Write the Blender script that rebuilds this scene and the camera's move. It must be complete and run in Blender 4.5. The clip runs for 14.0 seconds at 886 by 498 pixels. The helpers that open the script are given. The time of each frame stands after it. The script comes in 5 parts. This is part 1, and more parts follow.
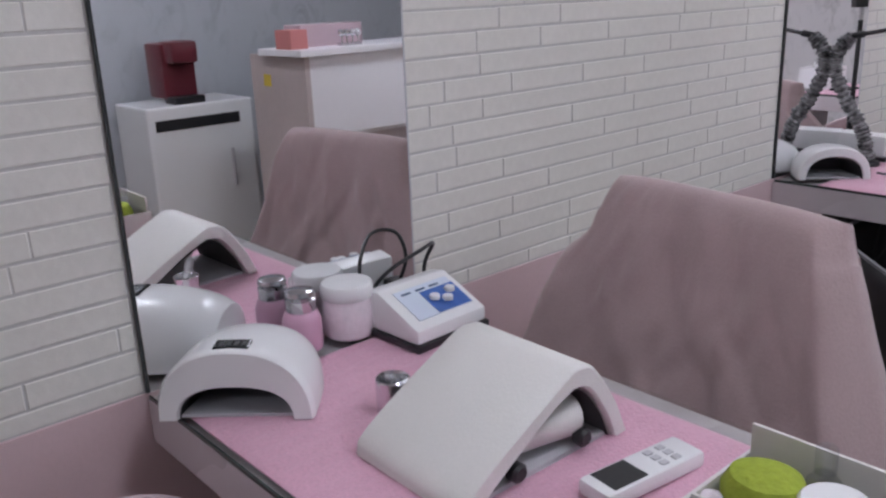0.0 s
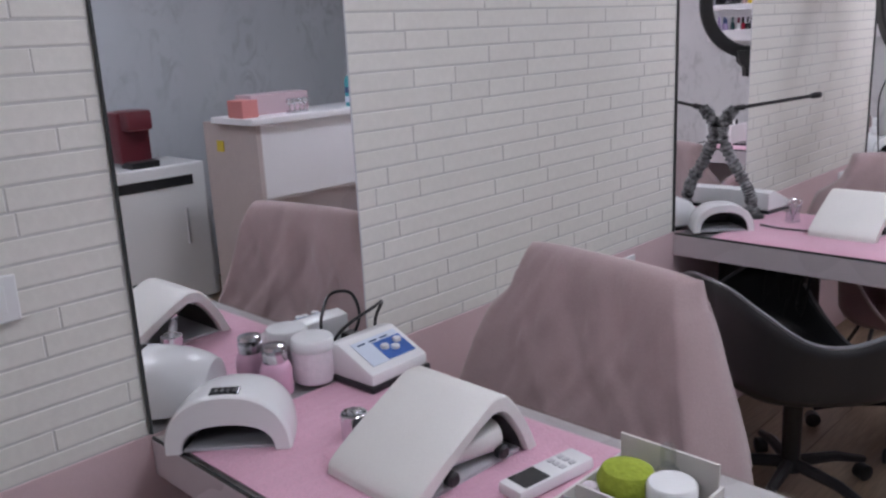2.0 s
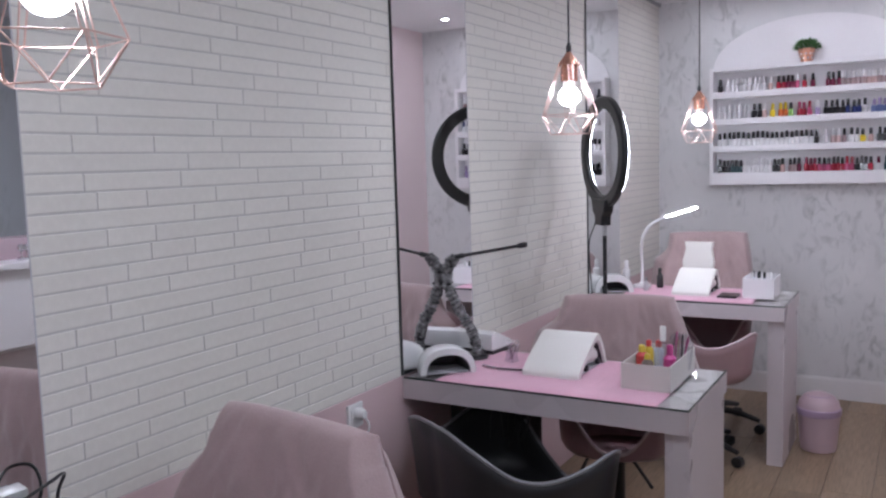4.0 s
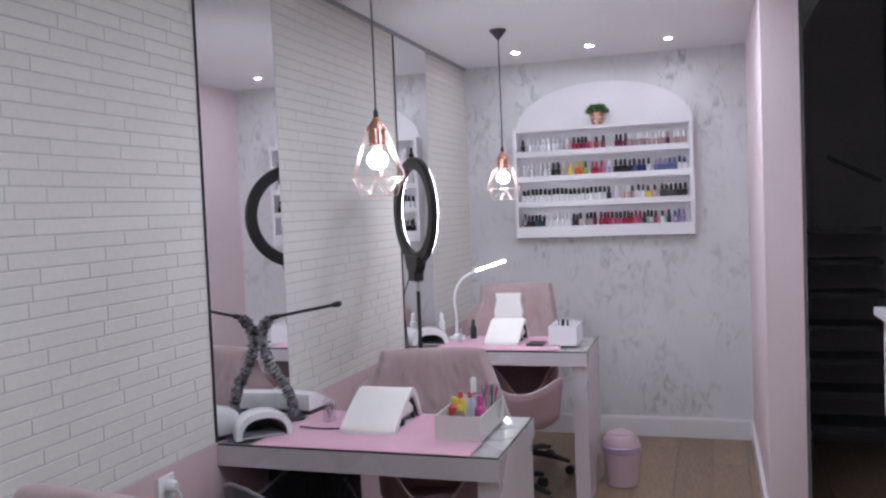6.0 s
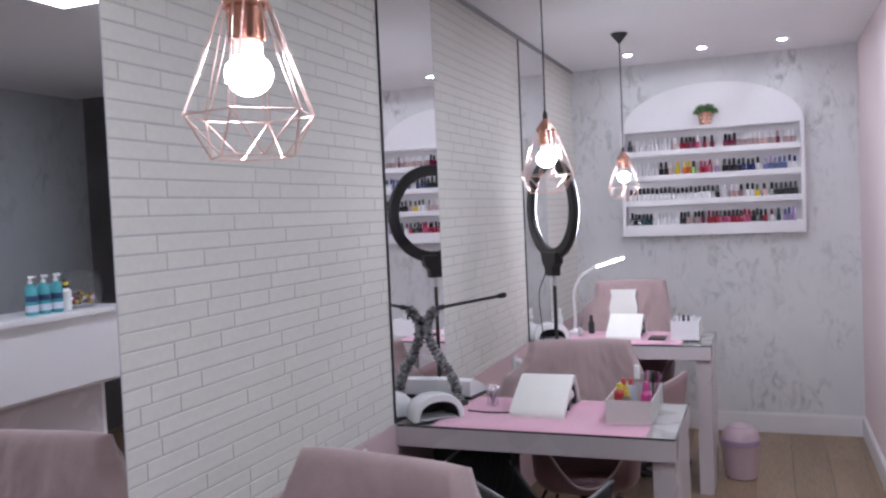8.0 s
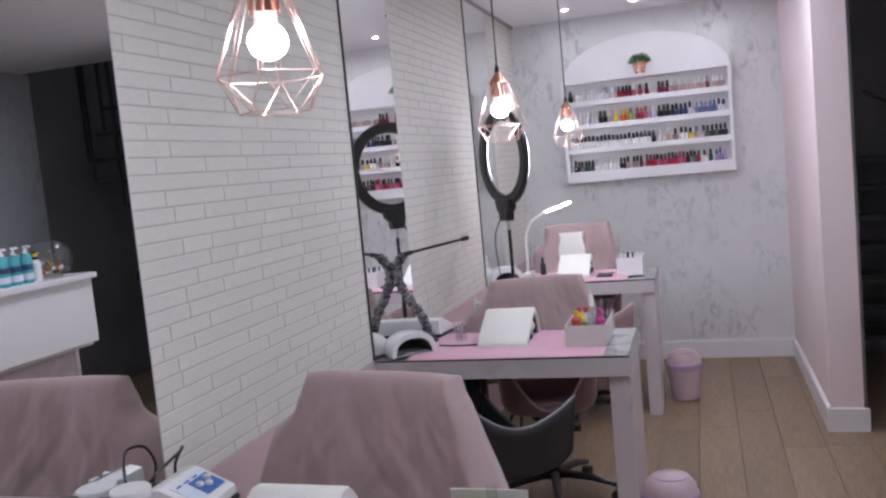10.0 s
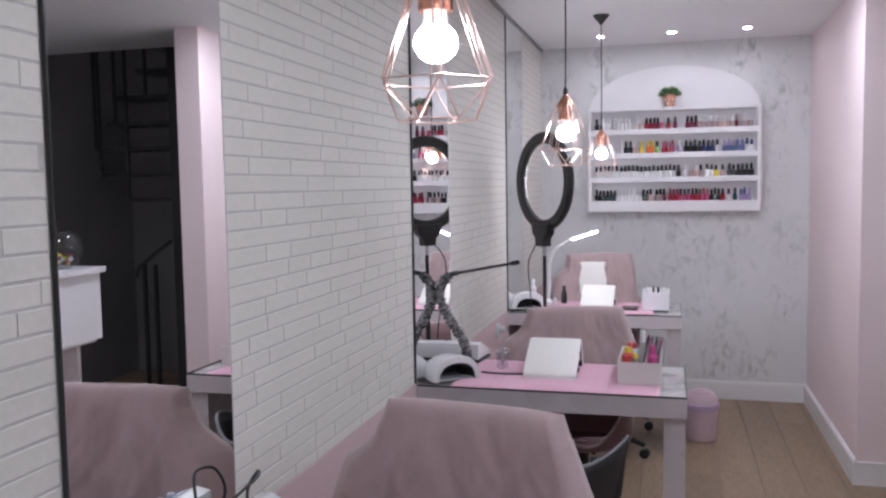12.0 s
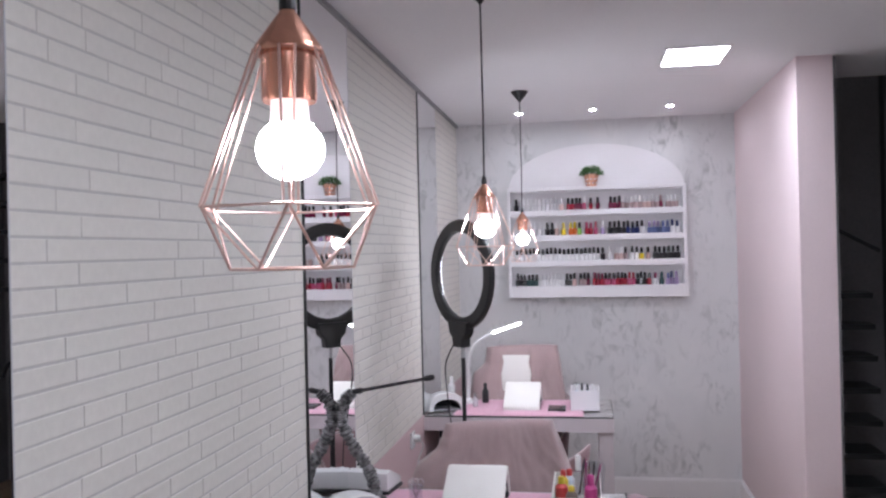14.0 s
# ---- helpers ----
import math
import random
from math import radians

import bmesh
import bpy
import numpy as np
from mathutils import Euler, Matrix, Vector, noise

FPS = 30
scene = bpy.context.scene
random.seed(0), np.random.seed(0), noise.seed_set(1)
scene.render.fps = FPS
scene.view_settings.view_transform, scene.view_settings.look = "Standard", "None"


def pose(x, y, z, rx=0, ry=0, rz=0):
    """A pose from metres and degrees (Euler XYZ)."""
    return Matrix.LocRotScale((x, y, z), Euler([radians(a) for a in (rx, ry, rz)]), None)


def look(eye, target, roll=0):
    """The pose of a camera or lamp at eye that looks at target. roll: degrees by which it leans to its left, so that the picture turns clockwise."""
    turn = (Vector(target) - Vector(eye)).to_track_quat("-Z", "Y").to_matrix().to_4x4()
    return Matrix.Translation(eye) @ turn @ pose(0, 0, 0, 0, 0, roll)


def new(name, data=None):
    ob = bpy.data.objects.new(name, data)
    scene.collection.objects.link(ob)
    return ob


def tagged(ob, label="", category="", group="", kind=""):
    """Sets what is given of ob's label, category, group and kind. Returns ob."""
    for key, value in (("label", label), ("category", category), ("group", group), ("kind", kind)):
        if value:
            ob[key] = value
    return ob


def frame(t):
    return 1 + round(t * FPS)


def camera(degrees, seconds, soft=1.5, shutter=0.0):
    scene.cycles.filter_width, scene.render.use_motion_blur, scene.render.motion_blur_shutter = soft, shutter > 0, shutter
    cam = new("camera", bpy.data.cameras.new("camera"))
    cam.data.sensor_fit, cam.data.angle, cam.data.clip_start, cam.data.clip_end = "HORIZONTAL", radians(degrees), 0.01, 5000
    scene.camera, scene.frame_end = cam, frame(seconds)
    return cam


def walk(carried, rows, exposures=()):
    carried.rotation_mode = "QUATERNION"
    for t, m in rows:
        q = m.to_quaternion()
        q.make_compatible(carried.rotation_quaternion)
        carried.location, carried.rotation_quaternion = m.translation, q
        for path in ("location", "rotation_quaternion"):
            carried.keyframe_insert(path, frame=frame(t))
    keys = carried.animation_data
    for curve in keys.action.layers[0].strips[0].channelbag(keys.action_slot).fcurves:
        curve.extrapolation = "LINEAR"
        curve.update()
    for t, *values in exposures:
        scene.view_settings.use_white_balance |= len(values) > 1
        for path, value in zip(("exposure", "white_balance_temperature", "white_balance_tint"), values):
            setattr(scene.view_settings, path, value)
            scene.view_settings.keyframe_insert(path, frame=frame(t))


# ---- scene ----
cam = camera(55.6, 14.0, soft=2.4)
PATH = [
    (0, (1.111, 0.999, 1.31), (-0.327, 2.257, 0.719), -2.2),
    (0.3, (1.201, 0.798, 1.385), (-0.138, 2.151, 0.771), -1.1),
    (0.5, (1.209, 0.791, 1.386), (-0.131, 2.146, 0.779), -1.2),
    (1, (1.234, 0.79, 1.396), (-0.13, 2.126, 0.8), -1.7),
    (1.5, (1.235, 0.783, 1.408), (-0.174, 2.1, 0.881), -2.2),
    (2, (1.325, 0.808, 1.426), (-0.039, 2.183, 0.93), -2.8),
    (2.5, (1.381, 0.802, 1.426), (0.074, 2.247, 0.973), -3.0),
    (3, (1.351, 0.857, 1.436), (0.207, 2.455, 1.066), -2.7),
    (3.3, (1.441, 0.892, 1.431), (0.36, 2.546, 1.122), -3.9),
    (3.5, (1.436, 0.916, 1.448), (0.403, 2.604, 1.156), -3.4),
    (4, (1.505, 0.901, 1.475), (0.507, 2.622, 1.27), -1.7),
    (4.2, (1.529, 0.899, 1.482), (0.595, 2.658, 1.305), -1.4),
    (6.3, (1.556, 0.841, 1.502), (0.945, 2.743, 1.409), -2.4),
    (6.5, (1.521, 0.819, 1.504), (0.831, 2.694, 1.418), -1.9),
    (7, (1.358, 0.755, 1.502), (0.554, 2.585, 1.442), -0.1),
    (7.5, (1.237, 0.626, 1.538), (0.439, 2.459, 1.499), 0.3),
    (8, (1.223, 0.568, 1.493), (0.503, 2.432, 1.41), -2.5),
    (8.2, (1.23, 0.536, 1.489), (0.554, 2.416, 1.399), -3.6),
    (10.3, (1.211, 0.297, 1.446), (0.627, 2.194, 1.203), -5.3),
    (10.5, (1.162, 0.303, 1.433), (0.571, 2.19, 1.136), -4.4),
    (11, (1.015, 0.285, 1.43), (0.376, 2.157, 1.14), -3.2),
    (11.2, (0.961, 0.278, 1.432), (0.401, 2.176, 1.141), -1.2),
    (11.5, (0.91, 0.277, 1.449), (0.368, 2.187, 1.208), -0.7),
    (12, (0.894, 0.339, 1.485), (0.368, 2.263, 1.335), -0.9),
    (12.5, (0.871, 0.531, 1.563), (0.331, 2.457, 1.591), -1.5),
    (13, (0.887, 0.645, 1.591), (0.509, 2.609, 1.606), -3.2),
    (13.5, (0.852, 0.754, 1.588), (0.468, 2.716, 1.549), -5.1),
    (14, (0.831, 0.799, 1.598), (0.495, 2.77, 1.604), -1.3),
]
walk(cam, [(t, look(eye, target, roll)) for t, eye, target, roll in PATH], [(0, 0.46, 6500, 10), (2.5, 0.44, 6450, 10), (3.5, 0.42, 6340, 10), (7, 0.48, 6340, 10), (8.2, 0.49, 6380, 10), (10.5, 0.49, 6500, 10), (14, 0.52, 6500, 10)])

# ---- light levels ----
PANEL_GLOW, BULB_GLOW, SPOT_GLOW, RING_GLOW, DESK_GLOW = 30.0, 38.0, 520.0, 20.0, 45.0
COOL = (0.89, 0.93, 1.07)
world = bpy.data.worlds.new("world")
world.use_nodes = True
world.node_tree.nodes["Background"].inputs[0].default_value = (0.55, 0.55, 0.6, 1)
world.node_tree.nodes["Background"].inputs[1].default_value = 1.0
scene.world = world

# ---- plan ----
ROOM_H = 2.427
BACK_Y = 6.31
PINK_X, PINK_Y = 1.764, 4.73
FAR_X, NEAR_Y = 3.38, -1.6
DESK_Y = (1.395, 3.2, 4.975)       # front edge of each manicure desk
DESK_D, DESK_W, DESK_H = 0.505, 0.945, 0.77


# ---- materials ----
def material(name, colour, rough=0.5, metal=0.0, grain=0.0, grain_size=40.0, blotch=0.0, blotch_size=3.0, bump=0.0,
             vary=0.0, coat=0.0, spec=0.5, stretch=(1, 1, 1), sheen=0.0, rough_vary=0.0):
    m = bpy.data.materials.new(name)
    m.use_nodes = True
    n, l = m.node_tree.nodes, m.node_tree.links
    b = n["Principled BSDF"]
    b.inputs["Base Color"].default_value = (*colour, 1)
    b.inputs["Roughness"].default_value = rough
    b.inputs["Metallic"].default_value = metal
    b.inputs["Coat Weight"].default_value = coat
    b.inputs["Specular IOR Level"].default_value = spec
    b.inputs["Sheen Weight"].default_value = sheen
    tc = n.new("ShaderNodeTexCoord")
    mp = n.new("ShaderNodeMapping")
    mp.inputs["Scale"].default_value = stretch
    l.new(tc.outputs["Object"], mp.inputs["Vector"])
    fine = n.new("ShaderNodeTexNoise")
    fine.inputs["Scale"].default_value = grain_size
    fine.inputs["Detail"].default_value = 5
    broad = n.new("ShaderNodeTexNoise")
    broad.inputs["Scale"].default_value = blotch_size
    broad.inputs["Detail"].default_value = 3
    l.new(mp.outputs[0], fine.inputs["Vector"])
    l.new(mp.outputs[0], broad.inputs["Vector"])
    value = None
    for tex, amount in ((fine, grain), (broad, blotch)):
        if amount:
            r = n.new("ShaderNodeMapRange")
            r.inputs["From Min"].default_value, r.inputs["From Max"].default_value = 0.3, 0.7
            r.inputs["To Min"].default_value, r.inputs["To Max"].default_value = 1 - amount, 1 + amount * 0.6
            l.new(tex.outputs["Fac"], r.inputs["Value"])
            if value is None:
                value = r.outputs[0]
            else:
                mul = n.new("ShaderNodeMath")
                mul.operation = "MULTIPLY"
                l.new(value, mul.inputs[0]), l.new(r.outputs[0], mul.inputs[1])
                value = mul.outputs[0]
    if vary:
        info = n.new("ShaderNodeObjectInfo")
        r = n.new("ShaderNodeMapRange")
        r.inputs["To Min"].default_value, r.inputs["To Max"].default_value = 1 - vary, 1 + vary
        l.new(info.outputs["Random"], r.inputs["Value"])
        if value is None:
            value = r.outputs[0]
        else:
            mul = n.new("ShaderNodeMath")
            mul.operation = "MULTIPLY"
            l.new(value, mul.inputs[0]), l.new(r.outputs[0], mul.inputs[1])
            value = mul.outputs[0]
    if value is not None:
        mix = n.new("ShaderNodeVectorMath")
        mix.operation = "SCALE"
        mix.inputs[0].default_value = colour
        l.new(value, mix.inputs["Scale"])
        l.new(mix.outputs[0], b.inputs["Base Color"])
    if rough_vary:
        r = n.new("ShaderNodeMapRange")
        r.inputs["To Min"].default_value, r.inputs["To Max"].default_value = rough - rough_vary, rough + rough_vary
        l.new(broad.outputs["Fac"], r.inputs["Value"])
        l.new(r.outputs[0], b.inputs["Roughness"])
    if bump:
        bp = n.new("ShaderNodeBump")
        bp.inputs["Strength"].default_value = bump
        bp.inputs["Distance"].default_value = 0.004
        l.new(fine.outputs["Fac"], bp.inputs["Height"])
        l.new(bp.outputs[0], b.inputs["Normal"])
    return m


def glow(name, colour, strength):
    m = bpy.data.materials.new(name)
    m.use_nodes = True
    n, l = m.node_tree.nodes, m.node_tree.links
    n.remove(n["Principled BSDF"])
    e = n.new("ShaderNodeEmission")
    e.inputs[0].default_value, e.inputs[1].default_value = (*colour, 1), strength
    l.new(e.outputs[0], n["Material Output"].inputs[0])
    return m


def clear(name, tint, amount=0.12, rough=0.03):
    """Thin clear glass or plastic: mostly see-through, with a glossy skin."""
    m = bpy.data.materials.new(name)
    m.use_nodes = True
    n, l = m.node_tree.nodes, m.node_tree.links
    n.remove(n["Principled BSDF"])
    t, g, mix = n.new("ShaderNodeBsdfTransparent"), n.new("ShaderNodeBsdfGlossy"), n.new("ShaderNodeMixShader")
    t.inputs[0].default_value = (*tint, 1)
    g.inputs["Roughness"].default_value = rough
    f = n.new("ShaderNodeLayerWeight")
    f.inputs["Blend"].default_value = 0.5
    power = n.new("ShaderNodeMath")
    power.operation = "POWER"
    power.inputs[1].default_value = 4.0
    l.new(f.outputs["Facing"], power.inputs[0])
    add = n.new("ShaderNodeMath")
    add.operation = "MULTIPLY_ADD"
    add.inputs[1].default_value, add.inputs[2].default_value = 0.30, amount
    l.new(power.outputs[0], add.inputs[0])
    l.new(add.outputs[0], mix.inputs[0])
    l.new(t.outputs[0], mix.inputs[1]), l.new(g.outputs[0], mix.inputs[2])
    l.new(mix.outputs[0], n["Material Output"].inputs[0])
    return m


def marble_paper(name, base, vein, scale=1.0):
    """Wallpaper printed with soft marble clouds and short smudged veins."""
    m = bpy.data.materials.new(name)
    m.use_nodes = True
    n, l = m.node_tree.nodes, m.node_tree.links
    b = n["Principled BSDF"]
    b.inputs["Roughness"].default_value = 0.55
    tc, mp = n.new("ShaderNodeTexCoord"), n.new("ShaderNodeMapping")
    mp.inputs["Scale"].default_value = (scale, scale, scale * 0.6)
    mp.inputs["Rotation"].default_value = (0.0, 0.5, 0.0)
    l.new(tc.outputs["Object"], mp.inputs["Vector"])
    cloud, smudge, mask = n.new("ShaderNodeTexNoise"), n.new("ShaderNodeTexNoise"), n.new("ShaderNodeTexNoise")
    for tex, s, d, dist in ((cloud, 3.5, 6, 0.6), (smudge, 15.0, 6, 1.4), (mask, 5.0, 3, 0.3)):
        tex.inputs["Scale"].default_value, tex.inputs["Detail"].default_value, tex.inputs["Distortion"].default_value = s, d, dist
        l.new(mp.outputs[0], tex.inputs["Vector"])
    ridge = n.new("ShaderNodeMapRange")
    ridge.inputs["From Min"].default_value, ridge.inputs["From Max"].default_value = 0.49, 0.70
    l.new(smudge.outputs["Fac"], ridge.inputs["Value"])
    gate = n.new("ShaderNodeMapRange")
    gate.inputs["From Min"].default_value, gate.inputs["From Max"].default_value = 0.44, 0.64
    l.new(mask.outputs["Fac"], gate.inputs["Value"])
    mul = n.new("ShaderNodeMath")
    mul.operation = "MULTIPLY"
    l.new(ridge.outputs[0], mul.inputs[0]), l.new(gate.outputs[0], mul.inputs[1])
    ramp = n.new("ShaderNodeMix")
    ramp.data_type = "RGBA"
    ramp.inputs["A"].default_value = (*base, 1)
    ramp.inputs["B"].default_value = (base[0] * 0.80, base[1] * 0.81, base[2] * 0.82, 1)
    l.new(cloud.outputs["Fac"], ramp.inputs["Factor"])
    mix = n.new("ShaderNodeMix")
    mix.data_type = "RGBA"
    mix.inputs["B"].default_value = (*vein, 1)
    l.new(mul.outputs[0], mix.inputs["Factor"])
    l.new(ramp.outputs["Result"], mix.inputs["A"])
    l.new(mix.outputs["Result"], b.inputs["Base Color"])
    return m


def wood_planks(name, dark):
    return material(name, dark, 0.42, grain=0.25, grain_size=14, blotch=0.18, blotch_size=1.4, bump=0.12, vary=0.16, stretch=(9, 0.7, 1), rough_vary=0.08)


BRICK = material("brick_wallpaper", (0.745, 0.722, 0.670), 0.62, grain=0.03, grain_size=60, blotch=0.035, blotch_size=1.5, bump=0.12, vary=0.025)
JOINT = material("brick_joint", (0.56, 0.545, 0.525), 0.8, grain=0.08, grain_size=80)
MARBLE = marble_paper("marble_wallpaper", (0.76, 0.75, 0.755), (0.43, 0.435, 0.44))
PINK_WALL = material("pink_paint", (0.79, 0.655, 0.668), 0.6, grain=0.02, grain_size=120, blotch=0.05, blotch_size=1.2, bump=0.05)
CEIL = material("ceiling_paint", (0.82, 0.81, 0.82), 0.75, grain=0.02, grain_size=90, blotch=0.03, blotch_size=0.8, bump=0.03)
CHARCOAL = material("charcoal_grey", (0.20, 0.19, 0.195), 0.7, grain=0.1, grain_size=60, blotch=0.2, blotch_size=1.5)
BLACK_STEEL = material("black_steel", (0.03, 0.03, 0.033), 0.45, grain=0.1)
FLOOR_WOOD = wood_planks("oak_laminate", (0.27, 0.19, 0.125))
GROOVE = material("plank_groove", (0.09, 0.06, 0.04), 0.8, grain=0.1)
WHITE_TRIM = material("white_trim", (0.76, 0.74, 0.75), 0.4, grain=0.015, blotch=0.03)
LACQUER = material("pale_lacquer", (0.60, 0.54, 0.56), 0.28, grain=0.015, blotch=0.04, blotch_size=2, rough_vary=0.06)
SHELF_WHITE = material("white_laminate", (0.80, 0.78, 0.80), 0.3, grain=0.01, blotch=0.02, rough_vary=0.05)
WHITE_PLASTIC = material("white_plastic", (0.80, 0.80, 0.80), 0.22, blotch=0.02, rough_vary=0.05)
GREY_PLASTIC = material("grey_plastic", (0.50, 0.50, 0.52), 0.35, blotch=0.04)
LEATHERETTE = material("white_leatherette", (0.77, 0.75, 0.72), 0.42, grain=0.02, grain_size=260, blotch=0.03, blotch_size=6, bump=0.12)
DARK_PLASTIC = material("black_plastic", (0.018, 0.018, 0.02), 0.38, grain=0.05, rough_vary=0.08)
DARK_SHELL = material("dark_grey_shell", (0.022, 0.0215, 0.024), 0.42, grain=0.06, grain_size=90, blotch=0.08)
# rim greyer than the dark shell: light on the flange is in its colour
SHELL_RIM = material("lit_grey_rim", (0.20, 0.20, 0.215), 0.35, grain=0.06)
PINK_SHELL = material("dusty_pink_shell", (0.40, 0.26, 0.275), 0.38, grain=0.03, blotch=0.06)
PINK_RIM = material("pale_pink_rim", (0.62, 0.50, 0.52), 0.35, grain=0.03)
CLOTH = material("mauve_cloth", (0.42, 0.31, 0.31), 0.92, grain=0.045, grain_size=240, blotch=0.10, blotch_size=5, bump=0.18, sheen=0.3)
TOWEL = material("pink_towel", (0.70, 0.39, 0.50), 0.9, grain=0.08, grain_size=220, blotch=0.06, blotch_size=7, bump=0.5, sheen=0.3)
MIRROR = material("mirror_silver", (0.92, 0.925, 0.93), 0.008, metal=1.0)
MIRROR_EDGE = material("mirror_edge", (0.03, 0.035, 0.035), 0.3)
# copper wire, paler because the bulb's light on it is put into the colour
LIT_COPPER = material("lit_copper_wire", (0.86, 0.64, 0.57), 0.30, metal=1.0, rough_vary=0.05)
COPPER = material("brushed_copper", (0.70, 0.37, 0.27), 0.26, metal=1.0, grain=0.08, grain_size=120, stretch=(1, 1, 0.1), rough_vary=0.08)
CHROME = material("chrome", (0.70, 0.70, 0.72), 0.16, metal=1.0, rough_vary=0.06)
GLASS = clear("clear_glass", (0.97, 0.985, 0.975), 0.03)
GLASS_EDGE = material("glass_edge", (0.03, 0.045, 0.04), 0.15)
CLEAR_PLASTIC = clear("clear_plastic", (0.90, 0.91, 0.93), 0.10, 0.08)
PANEL_LIGHT = glow("panel_glow", COOL, PANEL_GLOW)
BULB_LIGHT = glow("bulb_glow", (0.91, 0.94, 1.07), BULB_GLOW)
SPOT_LIGHT = glow("spot_glow", (0.91, 0.94, 1.07), SPOT_GLOW)
RING_LIGHT = glow("ring_glow", (0.91, 0.94, 1.07), RING_GLOW)
DESK_LIGHT = glow("desk_lamp_glow", (0.93, 0.95, 1.0), DESK_GLOW)
LILAC = material("lilac_plastic", (0.40, 0.30, 0.42), 0.35, blotch=0.04)
PALE_PINK = material("pale_pink_plastic", (0.52, 0.39, 0.43), 0.35, blotch=0.04)
PINK_SOAP = material("pink_bottle", (0.62, 0.36, 0.48), 0.3, blotch=0.04)
TEAL = material("teal_gel", (0.10, 0.42, 0.47), 0.2, blotch=0.05)
LABEL_BLUE = material("blue_label", (0.045, 0.13, 0.42), 0.35, blotch=0.15, blotch_size=40)
LABEL_PALE = material("pale_label", (0.62, 0.68, 0.78), 0.4)
LABEL_NAVY = material("navy_print", (0.03, 0.07, 0.16), 0.4)
SHADED_LINING = material("shaded_dark_lining", (0.05, 0.046, 0.048), 0.8, grain=0.1, grain_size=120)
DIGIT = material("faint_digits", (0.09, 0.095, 0.10), 0.3)
DISPLAY = material("dark_display", (0.02, 0.022, 0.025), 0.15)
MAGENTA = material("magenta_plastic", (0.50, 0.06, 0.24), 0.3)
RED = material("red_plastic", (0.55, 0.06, 0.06), 0.35)
CORAL = material("coral_box", (0.55, 0.20, 0.19), 0.5, blotch=0.04)
YELLOW = material("yellow_plastic", (0.65, 0.48, 0.05), 0.35)
LIME = material("lime_sponge", (0.33, 0.40, 0.04), 0.85, grain=0.15, grain_size=120, bump=0.5)
LEAF = material("boxwood_leaf", (0.055, 0.16, 0.04), 0.6, vary=0.2, grain=0.2)
BROWN_PACK = material("kraft_pack", (0.20, 0.15, 0.13), 0.6, blotch=0.1)
BURGUNDY = material("burgundy_enamel", (0.13, 0.02, 0.03), 0.3)
BEIGE_PANEL = material("beige_panel", (0.50, 0.42, 0.40), 0.5, grain=0.03, blotch=0.05)
CAMO = material("camo_rubber", (0.24, 0.235, 0.24), 0.75, grain=0.95, grain_size=55, blotch=0.3, blotch_size=30)
COTTON = material("cotton_pads", (0.74, 0.66, 0.70), 0.9, grain=0.05, grain_size=90, bump=0.4)


